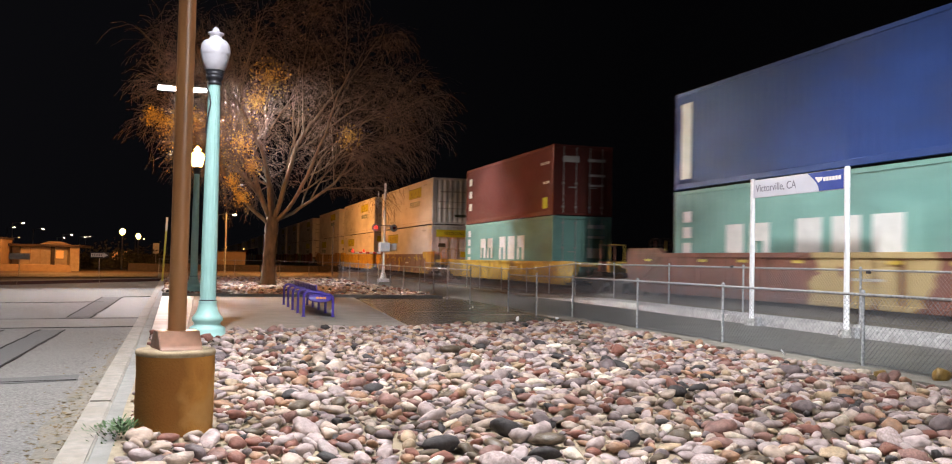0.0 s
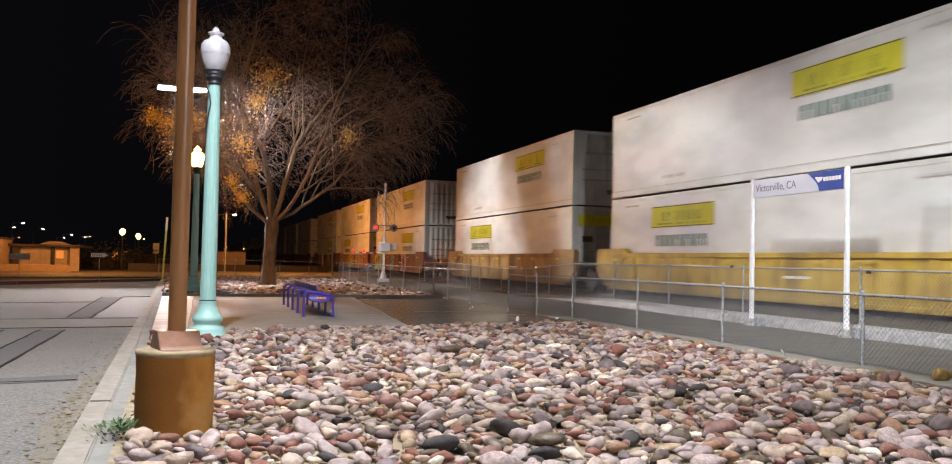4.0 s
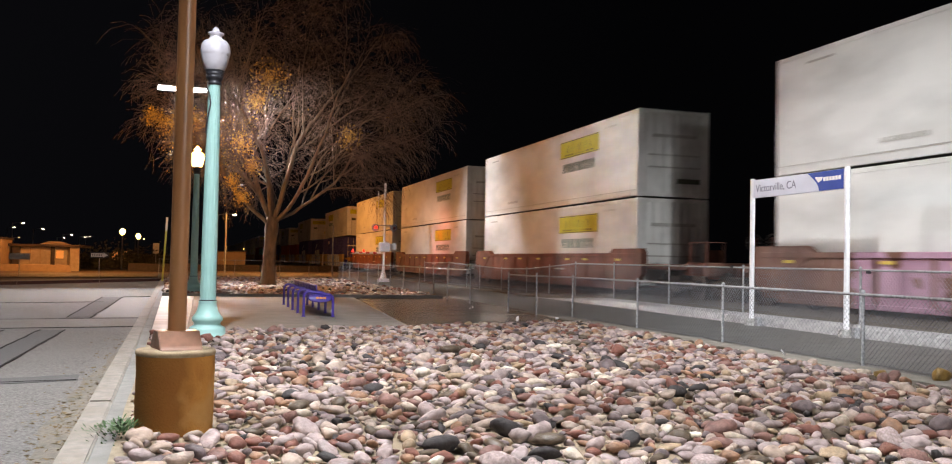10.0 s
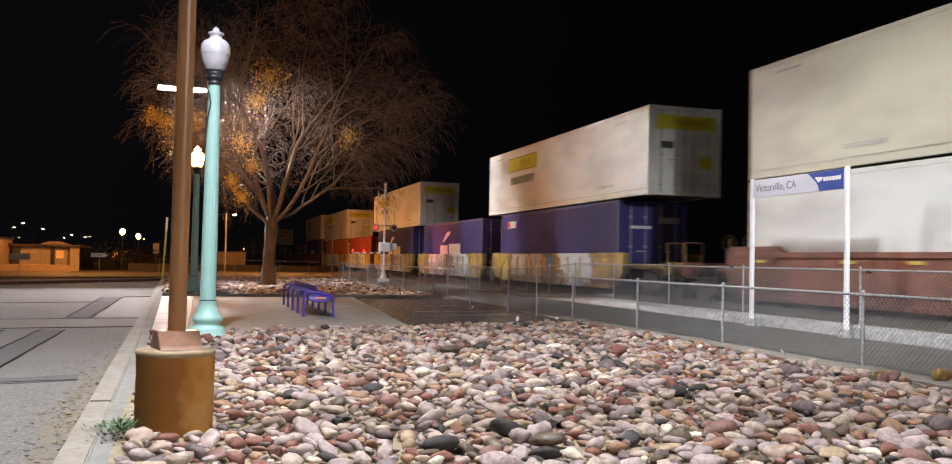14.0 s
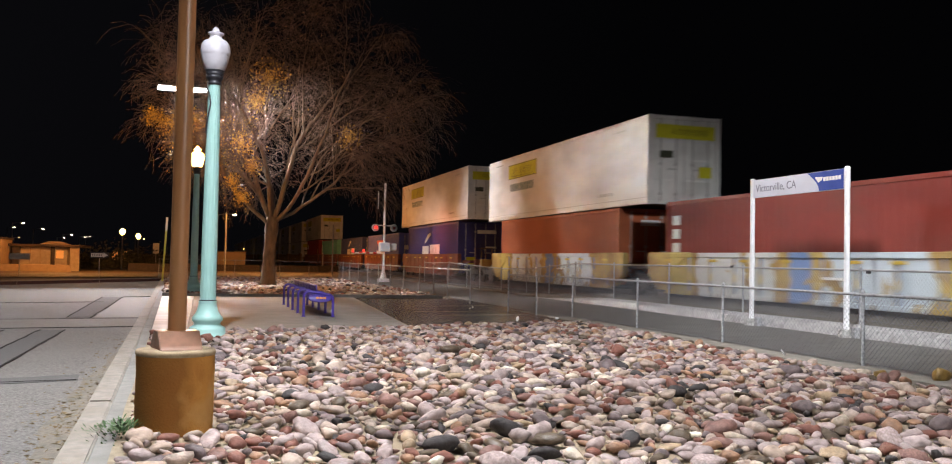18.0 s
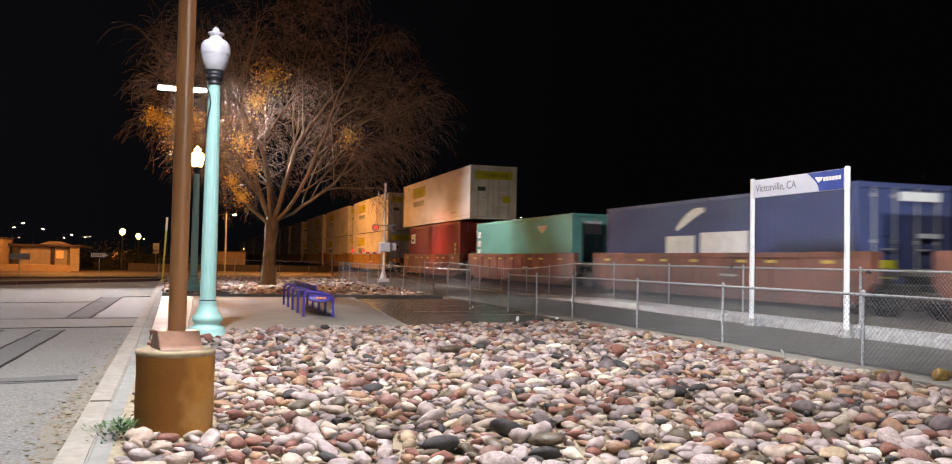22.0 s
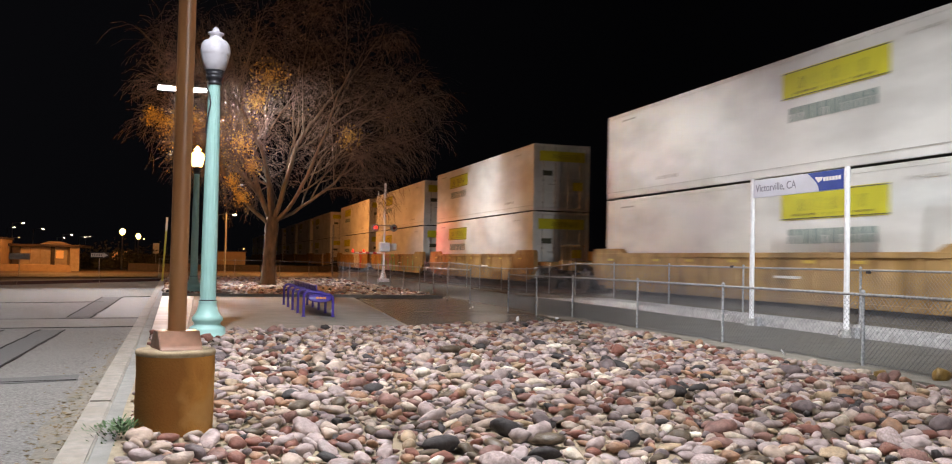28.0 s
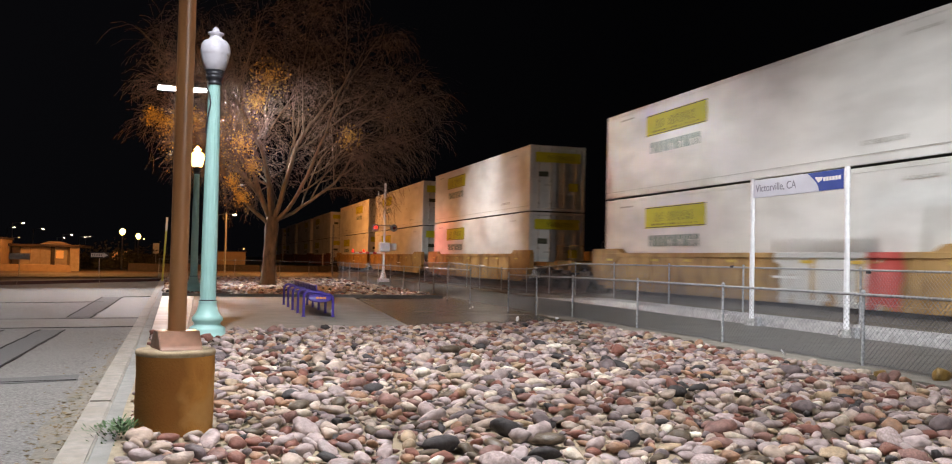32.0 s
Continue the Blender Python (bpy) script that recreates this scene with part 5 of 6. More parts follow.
ep = part("end_plate", bm, M_purple, bench, "oval purple end plate")
bm = B()
for k in range(3):
    box(bm, -.13 + k * .085, -.06 + k * .085, -.025, .025, .025, .03)
bmesh.ops.rotate(bm, cent=(0, 0, 0), matrix=Matrix.Rotation(radians(66), 3, "X"), verts=bm.verts)
bmesh.ops.translate(bm, vec=(.06, 20.87, .43), verts=bm.verts)
part("decal", bm, M_orange, ep, "small orange and white badge")

# ---- crossing signal with its gate ----
M_sigred = mat("lit_red_lens", (.5, .02, .02), .3, emit=(1.0, .035, .02), power=3.5)
M_siglens = mat("dark_red_lens", (.16, .03, .03), .25)
M_tape = mat("red_tape", (.45, .03, .025), .5)
sig = thing("crossing_signal", "white railway crossing signal with red lamps and gate", "crossing signal", pose(10.2, 51.4, .1))
bm = B()
tube(bm, [(0, 0, .3), (0, 0, 5.75)], .065, 12)
part("mast", bm, M_white, sig)
bm = B()
box(bm, -.3, .3, -.3, .3, -.2, .12, .03)
lathe(bm, [(.2, .1), (.17, .3), (.09, .55), (.085, .8)], 12)
part("mast_base", bm, M_alu, sig)
bm = B()
tube(bm, [(-.62, -.05, 3.25), (.62, -.05, 3.25)], .035, 8)
arm = part("lamp_arm", bm, M_galv, sig)
for s in (-1, 1):
    bm = B()
    tube(bm, [(s * .55, -.02, 3.12), (s * .55, -.06, 3.12)], .22, 20)
    bk = part("target_disc", bm, M_galv, sig, "round grey backing disc")
    bm = B()
    tube(bm, [(s * .55, -.08, 3.12), (s * .55, -.2, 3.12)], .085, 16)
    part("lens", bm, M_sigred if s < 0 else M_siglens, bk, "glowing red lens" if s < 0 else "unlit red lens")
    bm = B()
    n = 9
    for k in range(n):
        a = math.pi * (-.1 + 1.2 * k / (n - 1))
        for yy in (-.08, -.36):
            bm.verts.new((s * .55 + .155 * math.cos(a), yy, 3.12 + .155 * math.sin(a)))
    bm.verts.ensure_lookup_table()
    for k in range(n - 1):
        bm.faces.new((bm.verts[2 * k], bm.verts[2 * k + 1], bm.verts[2 * k + 3], bm.verts[2 * k + 2]))
    ex = bmesh.ops.extrude_face_region(bm, geom=list(bm.faces))
    bmesh.ops.translate(bm, verts=[v for v in ex["geom"] if isinstance(v, bmesh.types.BMVert)], vec=(0, 0, .008))
    part("visor", bm, M_black, bk)
for a in (42, -42):
    bm = B()
    box(bm, -.62, .62, -.02, .02, -.11, .11, .005)
    bmesh.ops.rotate(bm, cent=(0, 0, 0), matrix=Matrix.Rotation(radians(78), 3, "Z") @ Matrix.Rotation(radians(a), 3, "Y"), verts=bm.verts)
    bmesh.ops.translate(bm, vec=(-.42, -.1, 4.75), verts=bm.verts)
    part("crossbuck_board", bm, M_white, sig, "white crossbuck board seen nearly edge-on")
bm = B()
box(bm, -.28, .32, -.28, .3, 1.7, 2.25, .03)
part("gate_machine", bm, M_alu, sig, "grey gate machine box")
bm = B()
box(bm, .36, .72, -.2, .2, 1.78, 2.2, .04)
part("counterweight", bm, M_alu, sig)
bm = B()
tube(bm, [(-.2, 0, 1.62), (-1.9, 0, 1.60)], .055, 8)
gate = part("gate_arm", bm, M_white, sig, "lowered red and white gate arm")
for k in range(4):
    bm = B()
    tube(bm, [(-.45 - k * .42, 0, 1.618), (-.65 - k * .42, 0, 1.615)], .058, 8)
    part("red_band", bm, M_tape, gate)
for x in (-1.85, -1.2):
    bm = B()
    lathe(bm, [(.05, 1.66), (.06, 1.72), (.05, 1.80), (.02, 1.82)], 10, (x, 0, 0))
    part("gate_lamp", bm, M_sigred, gate, "small lit red lamp")

# ---- posts and signs beyond the parking lot ----
marker = thing("marker_post", "slim white and yellow marker post at the kerb", "post", pose(-1.98, 48.6, 0, 0, 2.5, 0))
bm = B()
tube(bm, [(0, 0, 0), (0, 0, 2.6)], .05, 8)
part("lower_sleeve", bm, mat("yellow_sleeve", (.55, .56, .12), .5), marker, "pale yellow plastic sleeve")
bm = B()
tube(bm, [(0, 0, 2.6), (0, 0, 3.3)], .055, 8)
part("upper_sleeve", bm, M_white, marker)

# ---- the bare tree ----
def grow_tree():
    rnd = random.Random(11)
    root = thing("tree", "large bare spreading tree with a few dry leaves", "tree", pose(2.88, 41.5, 0))
    wood_v, wood_f, twig_v, twig_f = [], [], [], []

    def flush(name, vs, fs, material, kind=""):
        ob = new(name, raw(name, vs, fs, material))
        ob.parent = root
        if kind:
            ob["kind"] = kind
        vs.clear()
        fs.clear()

    def limb(pts, radii, seg, vs, fs):
        u = None
        rows = []
        for i, p in enumerate(pts):
            d = (pts[min(i + 1, len(pts) - 1)] - pts[max(i - 1, 0)]).normalized()
            if u is None:
                u = d.orthogonal().normalized()
            u = (u - d * u.dot(d)).normalized()
            w = d.cross(u)
            k = len(vs)
            for j in range(seg):
                a = 2 * math.pi * j / seg
                q = p + radii[i] * (math.cos(a) * u + math.sin(a) * w)
                vs.append((q.x, q.y, q.z))
            rows.append(k)
        for a, b in zip(rows, rows[1:]):
            for j in range(seg):
                fs.append((a + j, a + (j + 1) % seg, b + (j + 1) % seg, b + j))

    ends = []

    def inside(p):
        """The crown's uneven envelope."""
        c = Vector((-.1, 0, 7.6))
        q = p - c
        k = (q.x / (8.0 if q.x > 0 else 6.2)) ** 2 + (q.y / 6.2) ** 2 + (q.z / (6.6 if q.z > 0 else 4.4)) ** 2
        return k + .25 * noise.noise(p * .45)

    def branch(p, d, r, length, level):
        n = max(3, int(length / .45))
        pts, radii, q = [p.copy()], [r], d.normalized()
        pos = p.copy()
        for i in range(n):
            wob = Vector((rnd.gauss(0, 1), rnd.gauss(0, 1), rnd.gauss(0, 1))) * (.075 + .025 * level)
            lift = .05 if level < 3 else (-.03 if level == 3 else -.2) * (1.35 if pos.x > 1 else .8)
            q = (q + wob + Vector((0, 0, lift))).normalized()
            k = inside(pos)
            if k > 1.0 and level > 1:
                q = (q + Vector((0, 0, -.22)) - pos.normalized() * .05).normalized()
            pos = pos + q * (length / n)
            pts.append(pos.copy())
            radii.append(max(.007 if level < 4 else .0045, r * (1 - .62 * (i + 1) / n)))
        limb(pts, radii, 9 if level < 1 else 6 if level < 3 else 4 if level < 4 else 3, *( (wood_v, wood_f) if level < 3 else (twig_v, twig_f)))
        if level >= 5:
            return
        kids = (0, 7, 7, 6, 5)[level] if level else 0
        for i in range(kids):
            f = .22 + .78 * (i + rnd.random() * .7) / kids
            j = min(n, max(1, int(f * n)))
            dd = (pts[j] - pts[j - 1]).normalized()
            side = dd.orthogonal().normalized()
            side = Matrix.Rotation(rnd.uniform(0, 6.283), 3, dd) @ side
            spread = rnd.uniform(.55, 1.1)
            nd = (dd + side * spread).normalized()
            if inside(pts[j]) > 1.15:
                continue
            branch(pts[j], nd, radii[j] * rnd.uniform(.44, .6) + .0008, length * rnd.uniform(.42, .66) + (.2 if level > 2 else 0), level + 1)
        if level >= 2:
            ends.append(pts[-1].copy())

    trunk = [Vector((0, 0, -.2)), Vector((0, 0, .0)), Vector((.0, 0, .35)), Vector((.02, 0, 1.2)), Vector((.07, 0, 2.1)), Vector((.10, 0, 2.75)), Vector((.1, 0, 3.2))]
    limb(trunk, [.44, .40, .325, .285, .29, .32, .26], 16, wood_v, wood_f)
    flush("trunk", wood_v, wood_f, M_bark)
    fork = Vector((.1, 0, 2.75))
    starts = [((.8, -.3, .72), .12, 8.0), ((-.8, -.2, .75), .12, 6.4), ((-.4, .1, 1.0), .16, 6.6), ((-.1, -.35, 1.0), .14, 7.8), ((.16, .35, 1.0), .16, 8.0), ((.48, -.1, .95), .15, 7.6), ((1.0, .1, .45), .11, 6.0), ((-.25, .7, .9), .12, 6.6)]
    for d, r, ln in starts:
        branch(fork + Vector((d[0] * .12, d[1] * .12, rnd.uniform(-.1, .5))), Vector(d), r * .84, ln, 1)
        flush("limb", wood_v, wood_f, M_bark)
        flush("twig_spray", twig_v, twig_f, M_twig, "stuff")
    # dry leaves: thick low on the crown's left, thin elsewhere; and round clumps of mistletoe
    vs, fs = [], []

    def leaf(c, size):
        a = Vector((rnd.gauss(0, 1), rnd.gauss(0, 1), rnd.gauss(0, 1))).normalized()
        b = a.orthogonal().normalized()
        b = Matrix.Rotation(rnd.uniform(0, 6.28), 3, a) @ b
        k = len(vs)
        for p in (c - a * size, c + b * size * .42, c + a * size, c - b * size * .42):
            vs.append((p.x, p.y, p.z))
        fs.append((k, k + 1, k + 2, k + 3))

    for p in ends:
        n = 1 if rnd.random() < .10 else 0
        if -4.6 < p.x < -.8 and 2.5 < p.z < 7.6 and p.y < 2:
            n = 8 if rnd.random() < .75 else 0
        for _ in range(n):
            leaf(p + Vector((rnd.gauss(0, .14), rnd.gauss(0, .14), rnd.gauss(0, .16))), rnd.uniform(.03, .06))
    me = raw("dry_leaves", vs, fs, M_leaf, False)
    ob = tagged(new("dry_leaves", me), "sparse dry yellow leaves", kind="stuff")
    ob.parent = root
    vs, fs = [], []
    # clump centres placed to fit the camera's view, all at one depth
    for c, r in (((-1.44, -3.0, 6.15), .62), ((-.34, -3.0, 9.0), .95), ((3.11, -3.0, 6.7), .62), ((-1.37, -3.0, 3.85), .48), ((-1.81, -3.0, 4.5), .42), ((-5.04, -3.0, 7.1), .5), ((-4.5, -3.0, 6.8), .6), ((-3.4, -3.0, 7.1), .6), ((-1.0, -3.0, 5.2), .45), ((-.9, -3.0, 8.0), .6)):
        for _ in range(int(700 * r)):
            d = Vector((rnd.gauss(0, 1), rnd.gauss(0, 1), rnd.gauss(0, 1))).normalized() * r * rnd.random() ** .7
            leaf(Vector(c) + d, rnd.uniform(.03, .06))
    ob = tagged(new("mistletoe_clumps", raw("mistletoe_clumps", vs, fs, M_mistle, False)), "yellow-green clumps of mistletoe", kind="stuff")
    ob.parent = root
    return root


grow_tree()

# ---- what lies beyond the parking lot and the crossing ----
M_stucco = mat("tan_stucco", (.42, .30, .18), .9, second=(.34, .24, .145), scale=3, bump=.3, bump_scale=40)
M_stucco2 = mat("pale_stucco", (.50, .40, .27), .9, second=(.42, .33, .22), scale=4, bump=.2)
M_roof = mat("dark_roof", (.07, .055, .045), .8, second=(.05, .04, .03), scale=5)
M_warm = mat("warm_window", (.8, .5, .2), .5, emit=(1.0, .45, .12), power=.3)
M_lampw = mat("distant_lamp_white", (.9, .8, .7), .4, emit=(1.0, .72, .42), power=26)
M_lampa = mat("distant_lamp_amber", (.9, .7, .4), .4, emit=(1.0, .50, .13), power=20)

shelter = thing("low_building", "low tan stucco building lit by amber lamps", "building", pose(-12.15, 79, 0))
bm = B()
box(bm, -2.55, 1.45, .3, 6, -.2, 1.78)
part("wall", bm, M_stucco2, shelter)
bm = B()
box(bm, -3.4, 2.6, -.35, 6.4, 1.79, 1.98, .02)
part("roof", bm, M_roof, shelter)
for x0, x1, m in ((-2.55, -2.0, M_roof), (.28, .56, M_roof), (1.72, 2.42, M_stucco2)):
    bm = B()
    box(bm, x0, x1, -.05, .29, -.2, 1.785, .02)
    part("pillar", bm, m, shelter, "pale lit corner pillar" if x0 > 1 else "dark pillar")
for x in (-1.3, -.55):
    bm = B()
    box(bm, x, x + .05, .26, .298, -.2, 1.7)
    part("wall_batten", bm, M_stucco, shelter)
bm = B()
for v in ((-.5, -.4, 1.985), (1.6, -.4, 1.985), (1.6, 2, 1.985), (-.5, 2, 1.985)):
    bm.verts.new(v)
t = [bm.verts.new(v) for v in ((.1, .3, 2.24), (1.0, .3, 2.24))]
bm.verts.ensure_lookup_table()
v = bm.verts
for q in ((0, 1, 5, 4), (1, 2, 5), (2, 3, 4, 5), (3, 0, 4), (3, 2, 1, 0)):
    bm.faces.new([v[i] for i in q])
part("roof_hip", bm, M_stucco2, shelter)
bm = B()
box(bm, .66, 1.2, .27, .296, .85, 1.5)
w = part("window", bm, M_warm, shelter, "warm lit window")
bm = B()
box(bm, .6, 1.26, .2, .27, .78, .845)
part("sill", bm, M_stucco, w)
bm = B()
box(bm, -6.0, 2.2, 0, .22, -.3, .38, .02)
tagged(thing("garden_wall", "low brown stucco wall before the building", "wall", pose(-12.1, 75.5, 0), bm=bm, material=M_stucco), kind="structure")
house = thing("corner_house", "tan stucco house end with a lit window", "building", pose(-15.6, 76, 0))
bm = B()
box(bm, -5, .62, 0, 4.4, -.2, 2.3)
part("wall", bm, M_stucco, house)
bm = B()
box(bm, -5.2, .75, -.3, 4.45, 2.3, 2.45, .02)
part("roof", bm, M_roof, house)
bm = B()
box(bm, .3, .55, -.03, -.006, .5, 1.5)
part("window", bm, M_warm, house, "pale warm lit window")

hut = thing("utility_building", "plain tan block building beyond the fence", "building", pose(2.2, 92, 0))
bm = B()
box(bm, -2.0, 1.9, 0, 4, -.2, 1.75)
part("wall", bm, M_stucco, hut)
bm = B()
box(bm, -2.1, 2.0, -.1, 4.1, 1.75, 1.84)
part("roof", bm, M_roof, hut)

# long dark wall and shrubs along the street
wall = thing("street_wall", "long low brown wall along the far street", "wall", kind="structure")
for k in range(7, 14):
    bm = B()
    box(bm, 0, 5.9, 0, .3, -.2, .55, .01)
    part("wall_panel", bm, M_roof, wall, m=Matrix.Translation((-46 + 6 * k * .95, 66 + 6 * k * .36, 0)) @ Matrix.Rotation(radians(20.8), 4, "Z"))


def street_lamp(label, x, y, h, lens, arm=1.2, globe=0.0):
    root = thing("street_lamp", label, "street lamp", pose(x, y, 0), group="distant street lamps")
    bm = B()
    tube(bm, [(0, 0, -.1), (0, 0, h)], [.08, .05], 8)
    part("pole", bm, M_black, root)
    bm = B()
    if globe:
        lathe(bm, [(.1, h), (globe, h + globe), (globe * .7, h + 1.7 * globe), (.05, h + 2.1 * globe)], 14)
        part("globe", bm, lens, root, "glowing amber globe")
    else:
        tube(bm, [(0, 0, h - .1), (arm * .6, 0, h + .05), (arm, 0, h)], .03, 6)
        part("arm", bm, M_black, root)
        bm = B()
        box(bm, arm - .05, arm + .2, -.1, .1, h - .09, h, .02)
        part("lens", bm, lens, root)
    return root


def far_at(px, py, dist):
    """A place at that distance along the track's direction, on the line of sight through a point of the picture plane."""
    fx, fz = (px - 784) / 1452.66, (382 - py) / 1452.66
    m = STAND.to_3x3()
    d = m @ Vector((fx, fz, -1))
    return EYE + d * (dist / d.y)


for px, py, dist, kind in ((37, 367, 130, "w"), (23, 374, 190, "w"), (70, 377, 140, "w"), (31, 391, 260, "a"), (105, 391, 190, "w"), (117, 386, 150, "w"), (140, 390, 230, "w"), (149, 405, 300, "a"), (148, 389, 320, "w"),
                           (202, 380, 84, "g"), (228, 388, 96, "g"), (236, 393, 150, "a"), (385, 353, 72, "w"), (843, 358, 230, "w"), (858, 358, 232, "w"), (683, 378, 240, "w"), (731, 371, 210, "w"), (1520, 291, 420, "w"), (400, 410, 260, "a")):
    p = far_at(px, py, dist)
    if kind == "g":
        street_lamp("ornamental street lamp with an amber globe", p.x, p.y, p.z - .35, M_lampa, globe=.27)
    else:
        street_lamp("distant street lamp with a small bright head", p.x - 1.2, p.y, max(p.z, 3.0), M_lampw if kind == "w" else M_lampa)
for px, py, dist in ((190, 422, 150), (205, 421, 150), (187, 424, 150)):
    p = far_at(px, py, dist)
    bm = B()
    box(bm, p.x - .35, p.x + .35, p.y, p.y + .05, p.z - .7, p.z + .7)
    thing("lit_window", "small amber lit window far down the street", "window", kind="structure", bm=bm, material=M_warm)


def road_sign(px, py, base_py, wide, high, dist, label, arrow):
    p, q = far_at(px, py, dist), far_at(px, base_py, dist)
    root = thing("road_sign", label, "road sign", pose(p.x, p.y, 0))
    bm = B()
    tube(bm, [(0, .03, -.1), (0, .03, p.z + high / 2)], .03, 8)
    part("post", bm, M_galv, root)
    bm = B()
    box(bm, -wide / 2, wide / 2, -.01, .01, p.z - high / 2, p.z + high / 2)
    s = part("sign_plate", bm, M_black if arrow else M_galv, root)
    if arrow:
        bm = B()
        a = [bm.verts.new((x * wide, -.014, p.z + z * high)) for x, z in ((-.45, -.28), (.2, -.28), (.2, -.42), (.46, 0), (.2, .42), (.2, .28), (-.45, .28))]
        bm.faces.new(a)
        ex = bmesh.ops.extrude_face_region(bm, geom=list(bm.faces))
        bmesh.ops.translate(bm, verts=[v for v in ex["geom"] if isinstance(v, bmesh.types.BMVert)], vec=(0, -.004, 0))
        part("arrow", bm, M_white, s, "white arrow")
        bm = B()
        for k in range(6):
            box(bm, (-.4 + k * .095) * wide, (-.34 + k * .095) * wide, -.022, -.019, p.z - .1 * high, p.z + .12 * high)
        part("lettering", bm, M_black, s)


road_sign(164, 420, 456, 1.05, .36, 57, "one-way arrow sign on a thin post", True)
road_sign(32, 422, 456, 1.1, .36, 57, "pale grey back of a road sign", False)
for px, top, dist, r in ((549, 370, 66, .05), (373, 350, 76, .065), (532, 415, 90, .04)):
    p = far_at(px, top, dist)
    bm = B()
    tube(bm, [(p.x, p.y, -.1), (p.x, p.y, p.z)], r, 8)
    thing("utility_post", "thin grey post beyond the fence", "post", bm=bm, material=M_galv)
p = far_at(257, 409, 90)
bm = B()
box(bm, p.x - .28, p.x + .28, p.y, p.y + .04, p.z - .5, p.z + .5)
tube(bm, [(p.x, p.y + .03, -.1), (p.x, p.y + .03, p.z)], .03, 6)
thing("road_sign", "back of a small pale sign by the street", "road sign", bm=bm, material=M_galv)

# ---- hedge and dark trees on the skyline at the left ----
def clump(name, label, at, size, n, seed):
    rnd = random.Random(seed)
    vs, fs = [], []
    for _ in range(n):
        d = Vector((rnd.gauss(0, 1) * size[0], rnd.gauss(0, 1) * size[1], abs(rnd.gauss(0, .8)) * size[2])) * .5
        a = Vector((rnd.gauss(0, 1), rnd.gauss(0, 1), rnd.gauss(0, 1))).normalized()
        b = a.orthogonal().normalized()
        k = len(vs)
        c = Vector(at) + d
        for q in (c - a * .16, c + b * .1, c + a * .16, c - b * .1):
            vs.append(tuple(q))
        fs.append((k, k + 1, k + 2, k + 3))
    return tagged(new(name, raw(name, vs, fs, M_shrub, False)), label, "shrub", kind="stuff")


for i, x in enumerate((-24, -19, -9.2, -7.0, -5.0)):
    clump("shrubs", "dark uneven shrubs along the street", (x, 84 + i * 2, 0), (2.6, 2, 2.0), 900, 40 + i)

# ---- cobbles ----
def pebble_mesh(seed, sub):
    bm = B()
    bmesh.ops.create_icosphere(bm, subdivisions=sub, radius=.5)
    o = Vector((seed * 7.3, seed * 3.1, seed))
    rnd = random.Random(seed)
    # broken faces: planes that cut the round form
    cuts = [(Vector((rnd.gauss(0, 1), rnd.gauss(0, 1), rnd.gauss(0, .9))).normalized(), rnd.uniform(.52, .8)) for _ in range(rnd.randint(4, 8))]
    wide, tall = rnd.uniform(.55, .8), rnd.uniform(.32, .5)
    for v in bm.verts:
        n = v.co.normalized()
        k = 1 + .30 * noise.noise(n * 1.25 + o) + .13 * noise.noise(n * 2.7 - o)
        for c, h in cuts:
            d = n.dot(c) * k
            if d > h:
                k *= 1 - (1 - h / d) * .85
        v.co = Vector((n.x * .54 * k, n.y * .54 * k * wide, n.z * .5 * k * tall))
        flat = -.18
        if v.co.z < flat:
            v.co.z = flat + (v.co.z - flat) * .4
    for f in bm.faces:
        f.smooth = True
    return bm


def scatter(x_range, y_range, keep, sizes, seed, reach):
    """Places for stones that may touch and lean on one another."""
    rnd = random.Random(seed)
    cell = .3
    grid, out = {}, []
    for size_lo, size_hi, tries, close, lift in sizes:
        for _ in range(tries):
            x, y = rnd.uniform(*x_range), rnd.uniform(*y_range)
            if not keep(x, y):
                continue
            d = rnd.uniform(size_lo, size_hi)
            i, j = int(x / cell), int(y / cell)
            ok = True
            for a in range(i - 1, i + 2):
                for b in range(j - 1, j + 2):
                    for (xx, yy, dd) in grid.get((a, b), ()):
                        if (xx - x) ** 2 + (yy - y) ** 2 < (close * (d + dd)) ** 2:
                            ok = False
                            break
                    if not ok:
                        break
                if not ok:
                    break
            if ok:
                grid.setdefault((i, j), []).append((x, y, d))
                out.append((x, y, d, lift, rnd.uniform(0, 360), rnd.gauss(0, 13), rnd.gauss(0, 13), rnd.uniform(.8, 1.3), rnd.uniform(.75, 1.5)))
    return out


def in_bed(x, y):
    return kerb_x(y) + .42 < x < 8.36 and y < edge_y(x) - .12 and (x + .185) ** 2 + (y - 7.57) ** 2 > .16 and (x - .1) ** 2 + (y - 15.75) ** 2 > .2 and x < 1.2 + .95 * y


bed = thing("cobble_bed", "sandy bed covered with river cobbles", "cobbles", kind="structure",
            bm=None)
bm = B()
nx, ny = 30, 60
for j in range(ny + 1):
    for i in range(nx + 1):
        y = -3 + 23.8 * j / ny
        xa = kerb_x(y) + .33
        x = xa + (8.43 - xa) * i / nx
        yy = min(y, edge_y(x) + .05)
        bm.verts.new((x, yy, -.020 + .03 * noise.noise(Vector((x * .9, yy * .9, 0)))))
bm.verts.ensure_lookup_table()
for j in range(ny):
    for i in range(nx):
        a = j * (nx + 1) + i
        bm.faces.new((bm.verts[a], bm.verts[a + 1], bm.verts[a + nx + 2], bm.verts[a + nx + 1]))
for f in bm.faces:
    f.smooth = True
part("sand_layer", bm, M_sand, bed, "pale sand between the cobbles")
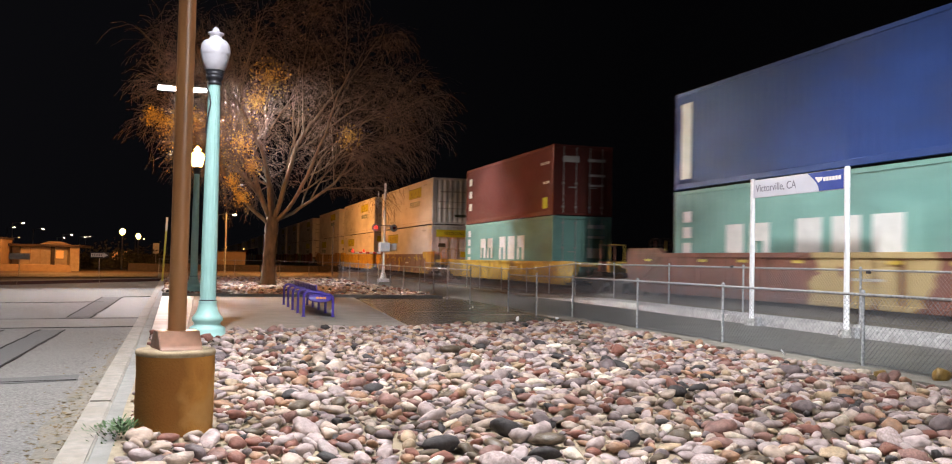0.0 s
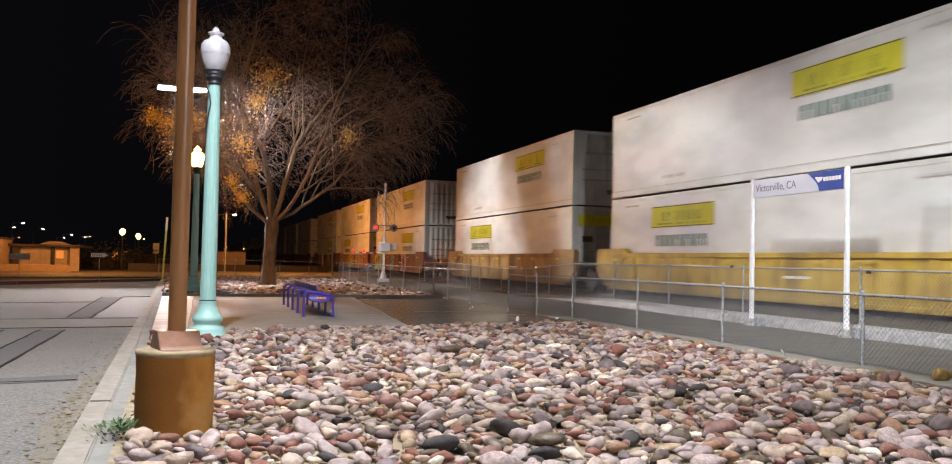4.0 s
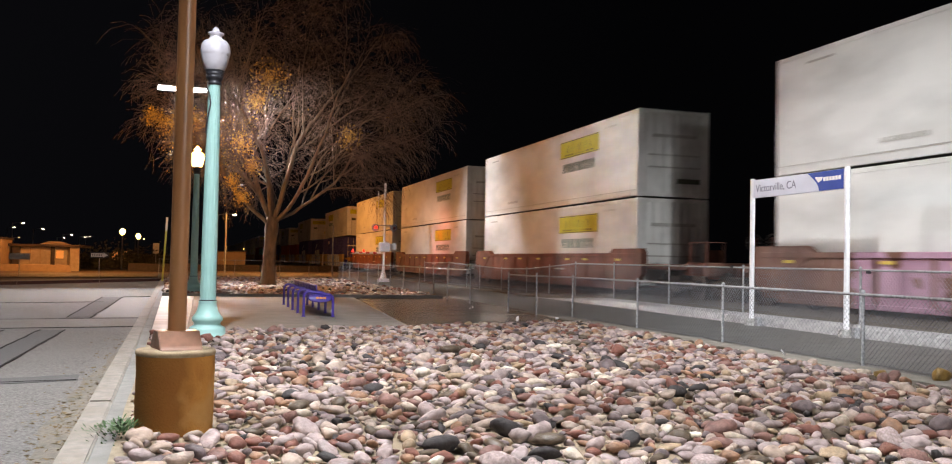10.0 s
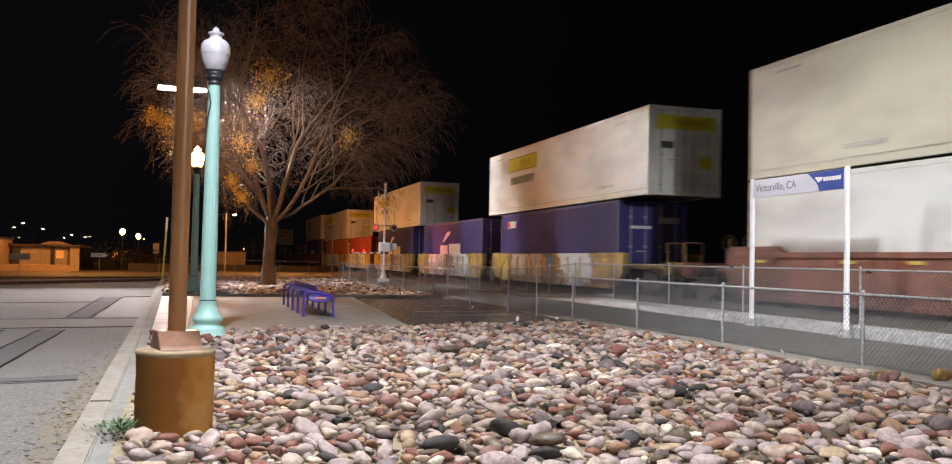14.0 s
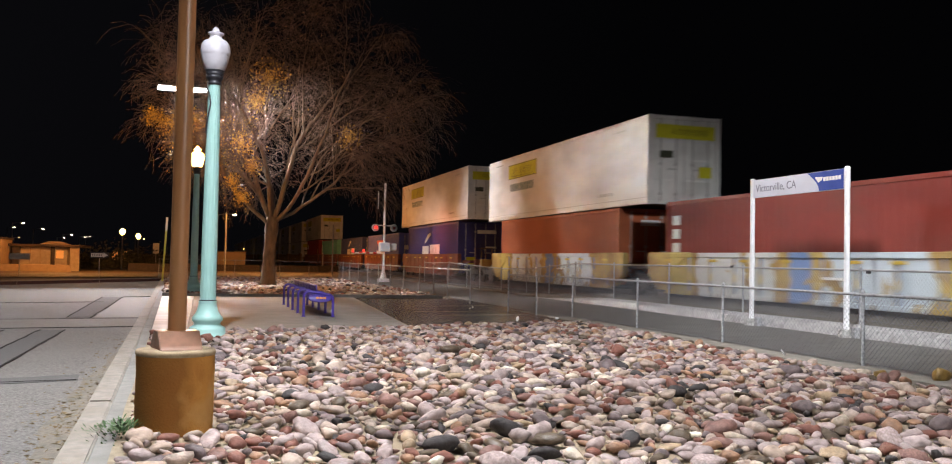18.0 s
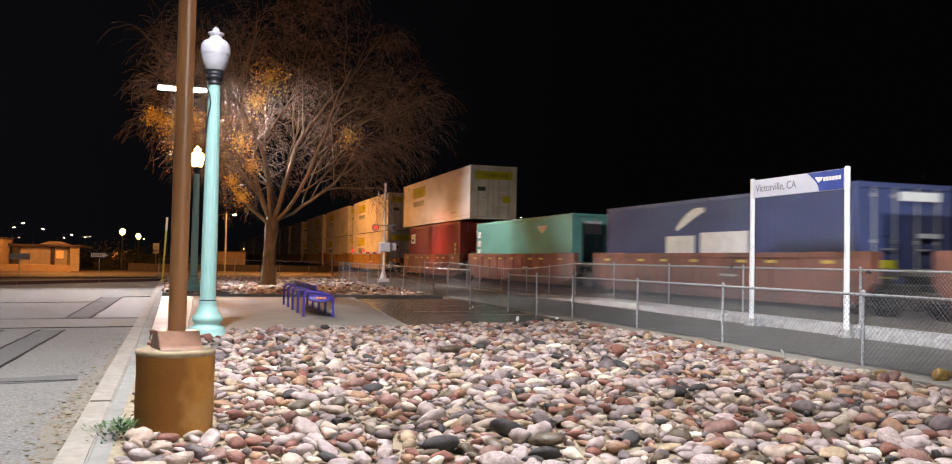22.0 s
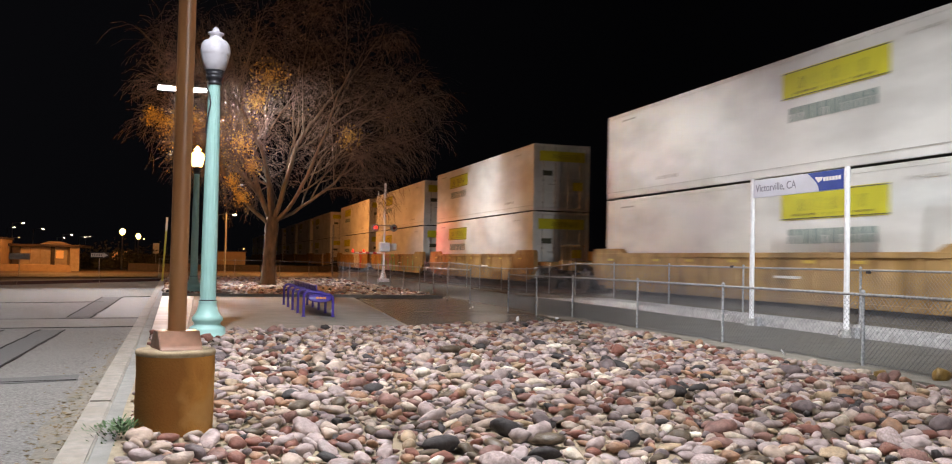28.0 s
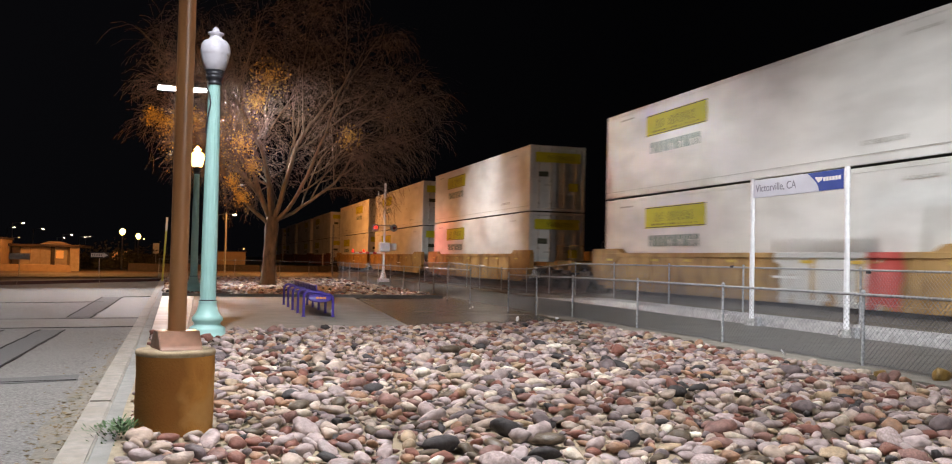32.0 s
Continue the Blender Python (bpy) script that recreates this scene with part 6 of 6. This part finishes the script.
places = scatter((-1.2, 8.4), (3.4, 20.6), in_bed, [(.21, .30, 420, .34, .03), (.145, .215, 7000, .36, .03), (.09, .145, 26000, .37, .03), (.05, .09, 22000, .40, .028)], 5, .4)
near_meshes = [as_mesh("cobble", pebble_mesh(k, 3), M_stone) for k in range(24)]
far_forms = []
for k in range(24):
    bm = pebble_mesh(k, 2)
    bm.verts.ensure_lookup_table()
    far_forms.append((np.array([v.co[:] for v in bm.verts]), [[v.index for v in f.verts] for f in bm.faces]))
    bm.free()


def settle(place):
    x, y, d, lift, turn, a, b, sx, sz = place
    base = -.034 + .03 * noise.noise(Vector((x * .9, y * .9, 0)))
    z = base + lift + d * .13 * sz
    return Matrix.Translation((x, y, z)) @ Euler((radians(a), radians(b), radians(turn))).to_matrix().to_4x4() @ Matrix.Diagonal((d * sx, d, d * sz, 1))


def joined(name, label, places, parent):
    vs, fs, k = [], [], 0
    for n, p in enumerate(places):
        m = np.array(settle(p))
        co, faces = far_forms[n % 24]
        w = co @ m[:3, :3].T + m[:3, 3]
        vs.append(w)
        fs += [[i + k for i in f] for f in faces]
        k += len(co)
    ob = tagged(new(name, raw(name, np.concatenate(vs).tolist(), fs, M_stones)), label, kind="stuff")
    ob.parent = parent
    return ob


big = sorted([p for p in places if p[1] < 11.5 and p[2] > .115], key=lambda p: p[1] - 6 * p[2])[:300]
taken = set(big)
for n, p in enumerate(big):
    o = new("cobble", near_meshes[n % 24])
    o.parent, o.matrix_basis = bed, settle(p)
joined("cobbles", "rounded river cobbles in grey, mauve, rust and tan", [p for p in places if p not in taken], bed)

# the bed goes on beside and behind the camera, in coarser stones
rest_forms, near_forms = [], far_forms
for k in range(24):
    bm = pebble_mesh(k, 1)
    bm.verts.ensure_lookup_table()
    rest_forms.append((np.array([v.co[:] for v in bm.verts]), [[v.index for v in f.verts] for f in bm.faces]))
    bm.free()
far_forms = rest_forms
rest = scatter((-1.2, 8.4), (-2.9, 7.6), lambda x, y: kerb_x(y) + .42 < x < 8.36 and (y < 3.36 or x > 1.26 + .95 * y) and x * x + y * y > .09,
               [(.12, .185, 16000, .37, .025), (.07, .12, 30000, .38, .03)], 21, .4)
joined("cobbles", "rounded river cobbles beside the fence", rest, bed)
far_forms = near_forms

bed2 = thing("cobble_bed_far", "cobble bed round the tree", "cobbles", kind="structure")
bm = B()
for x, y, z in ((kerb_x(31.3) + .34, 31.3, .0), (8.5, 31.3, .0), (8.5, 57, .0), (kerb_x(57) + .34, 57, .0)):
    bm.verts.new((x, y, z))
bm.faces.new(bm.verts)
part("sand_layer", bm, M_sand, bed2)
places2 = scatter((-2, 8.4), (31.4, 56.5), lambda x, y: kerb_x(y) + .4 < x < 8.4 and (x - 2.88) ** 2 + (y - 41.5) ** 2 > .3, [(.2, .32, 4000, .36, .05), (.12, .2, 18000, .40, .05)], 9, .4)
joined("cobbles", "rounded river cobbles round the tree", places2, bed2)

# ---- odd bits ----
bm = pebble_mesh(31, 3)
bmesh.ops.transform(bm, matrix=Matrix.Translation((8.79, 8.78, .1)) @ Matrix.Diagonal((.25, .25, .42, 1)), verts=bm.verts)
thing("boulder", "golden-brown glossy rock on the edging", "rock", bm=bm, material=mat("golden_rock", (.36, .22, .06), .4, second=(.14, .08, .025), scale=9, bump=.4, third=(.55, .40, .16), third_scale=5))
bm = pebble_mesh(37, 3)
bmesh.ops.transform(bm, matrix=Matrix.Translation((8.2, 9.15, .08)) @ Matrix.Diagonal((.19, .19, .30, 1)), verts=bm.verts)
thing("rock", "small wet-looking amber rock among the cobbles", "rock", bm=bm, material=mat("golden_rock", (.36, .22, .06)))
for i, (x, y, z, h) in enumerate(((7.6, 10.3, .2, .09), (6.9, 19.0, .05, .11), (8.0, 19.3, .05, .09), (7.4, 24.4, .0, .05), (7.7, 25.1, .0, .05), (6.1, 32.3, .1, .12), (7.9, 33.0, .1, .1), (5.2, 36.0, .1, .1))):
    bm = pebble_mesh(50 + i, 2)
    bmesh.ops.transform(bm, matrix=Matrix.Translation((x, y, z + h * .3)) @ Euler((.5, .9 + i, i)).to_matrix().to_4x4() @ Matrix.Diagonal((h * 1.3, h, h * .7, 1)), verts=bm.verts)
    thing("litter_scrap", "crumpled white scrap of litter", "litter", bm=bm, material=M_white)
rnd = random.Random(3)
vs, fs = [], []
for _ in range(420):
    a = rnd.uniform(0, 6.28)
    r = abs(rnd.gauss(0, .13))
    c = Vector((-.56 + r * math.cos(a) * 1.15, 7.28 + r * math.sin(a) * 1.5, rnd.uniform(.0, .13) * max(.2, 1 - r / .3)))
    d = Vector((math.cos(a), math.sin(a), rnd.uniform(.1, 1.1))).normalized() * rnd.uniform(.03, .06)
    s = d.cross(Vector((0, 0, 1))).normalized() * rnd.uniform(.005, .012)
    k = len(vs)
    for q in (c, c + d * .5 + s, c + d, c + d * .5 - s):
        vs.append(tuple(q))
    fs.append((k, k + 1, k + 2, k + 3))
weed = thing("weed", "small green weed at the foot of the concrete base", "weed")
ob = tagged(new("leaves", raw("leaves", vs, fs, M_weed, False)), kind="stuff")
ob.parent = weed



# ---- what moves ----
def motions():
    times = [2.0 * k for k in range(17)]
    for ob, y, z in TRAIN:
        walk(ob, [(t, pose(TRACK_X, y - advance(t), z)) for t in times])


motions()
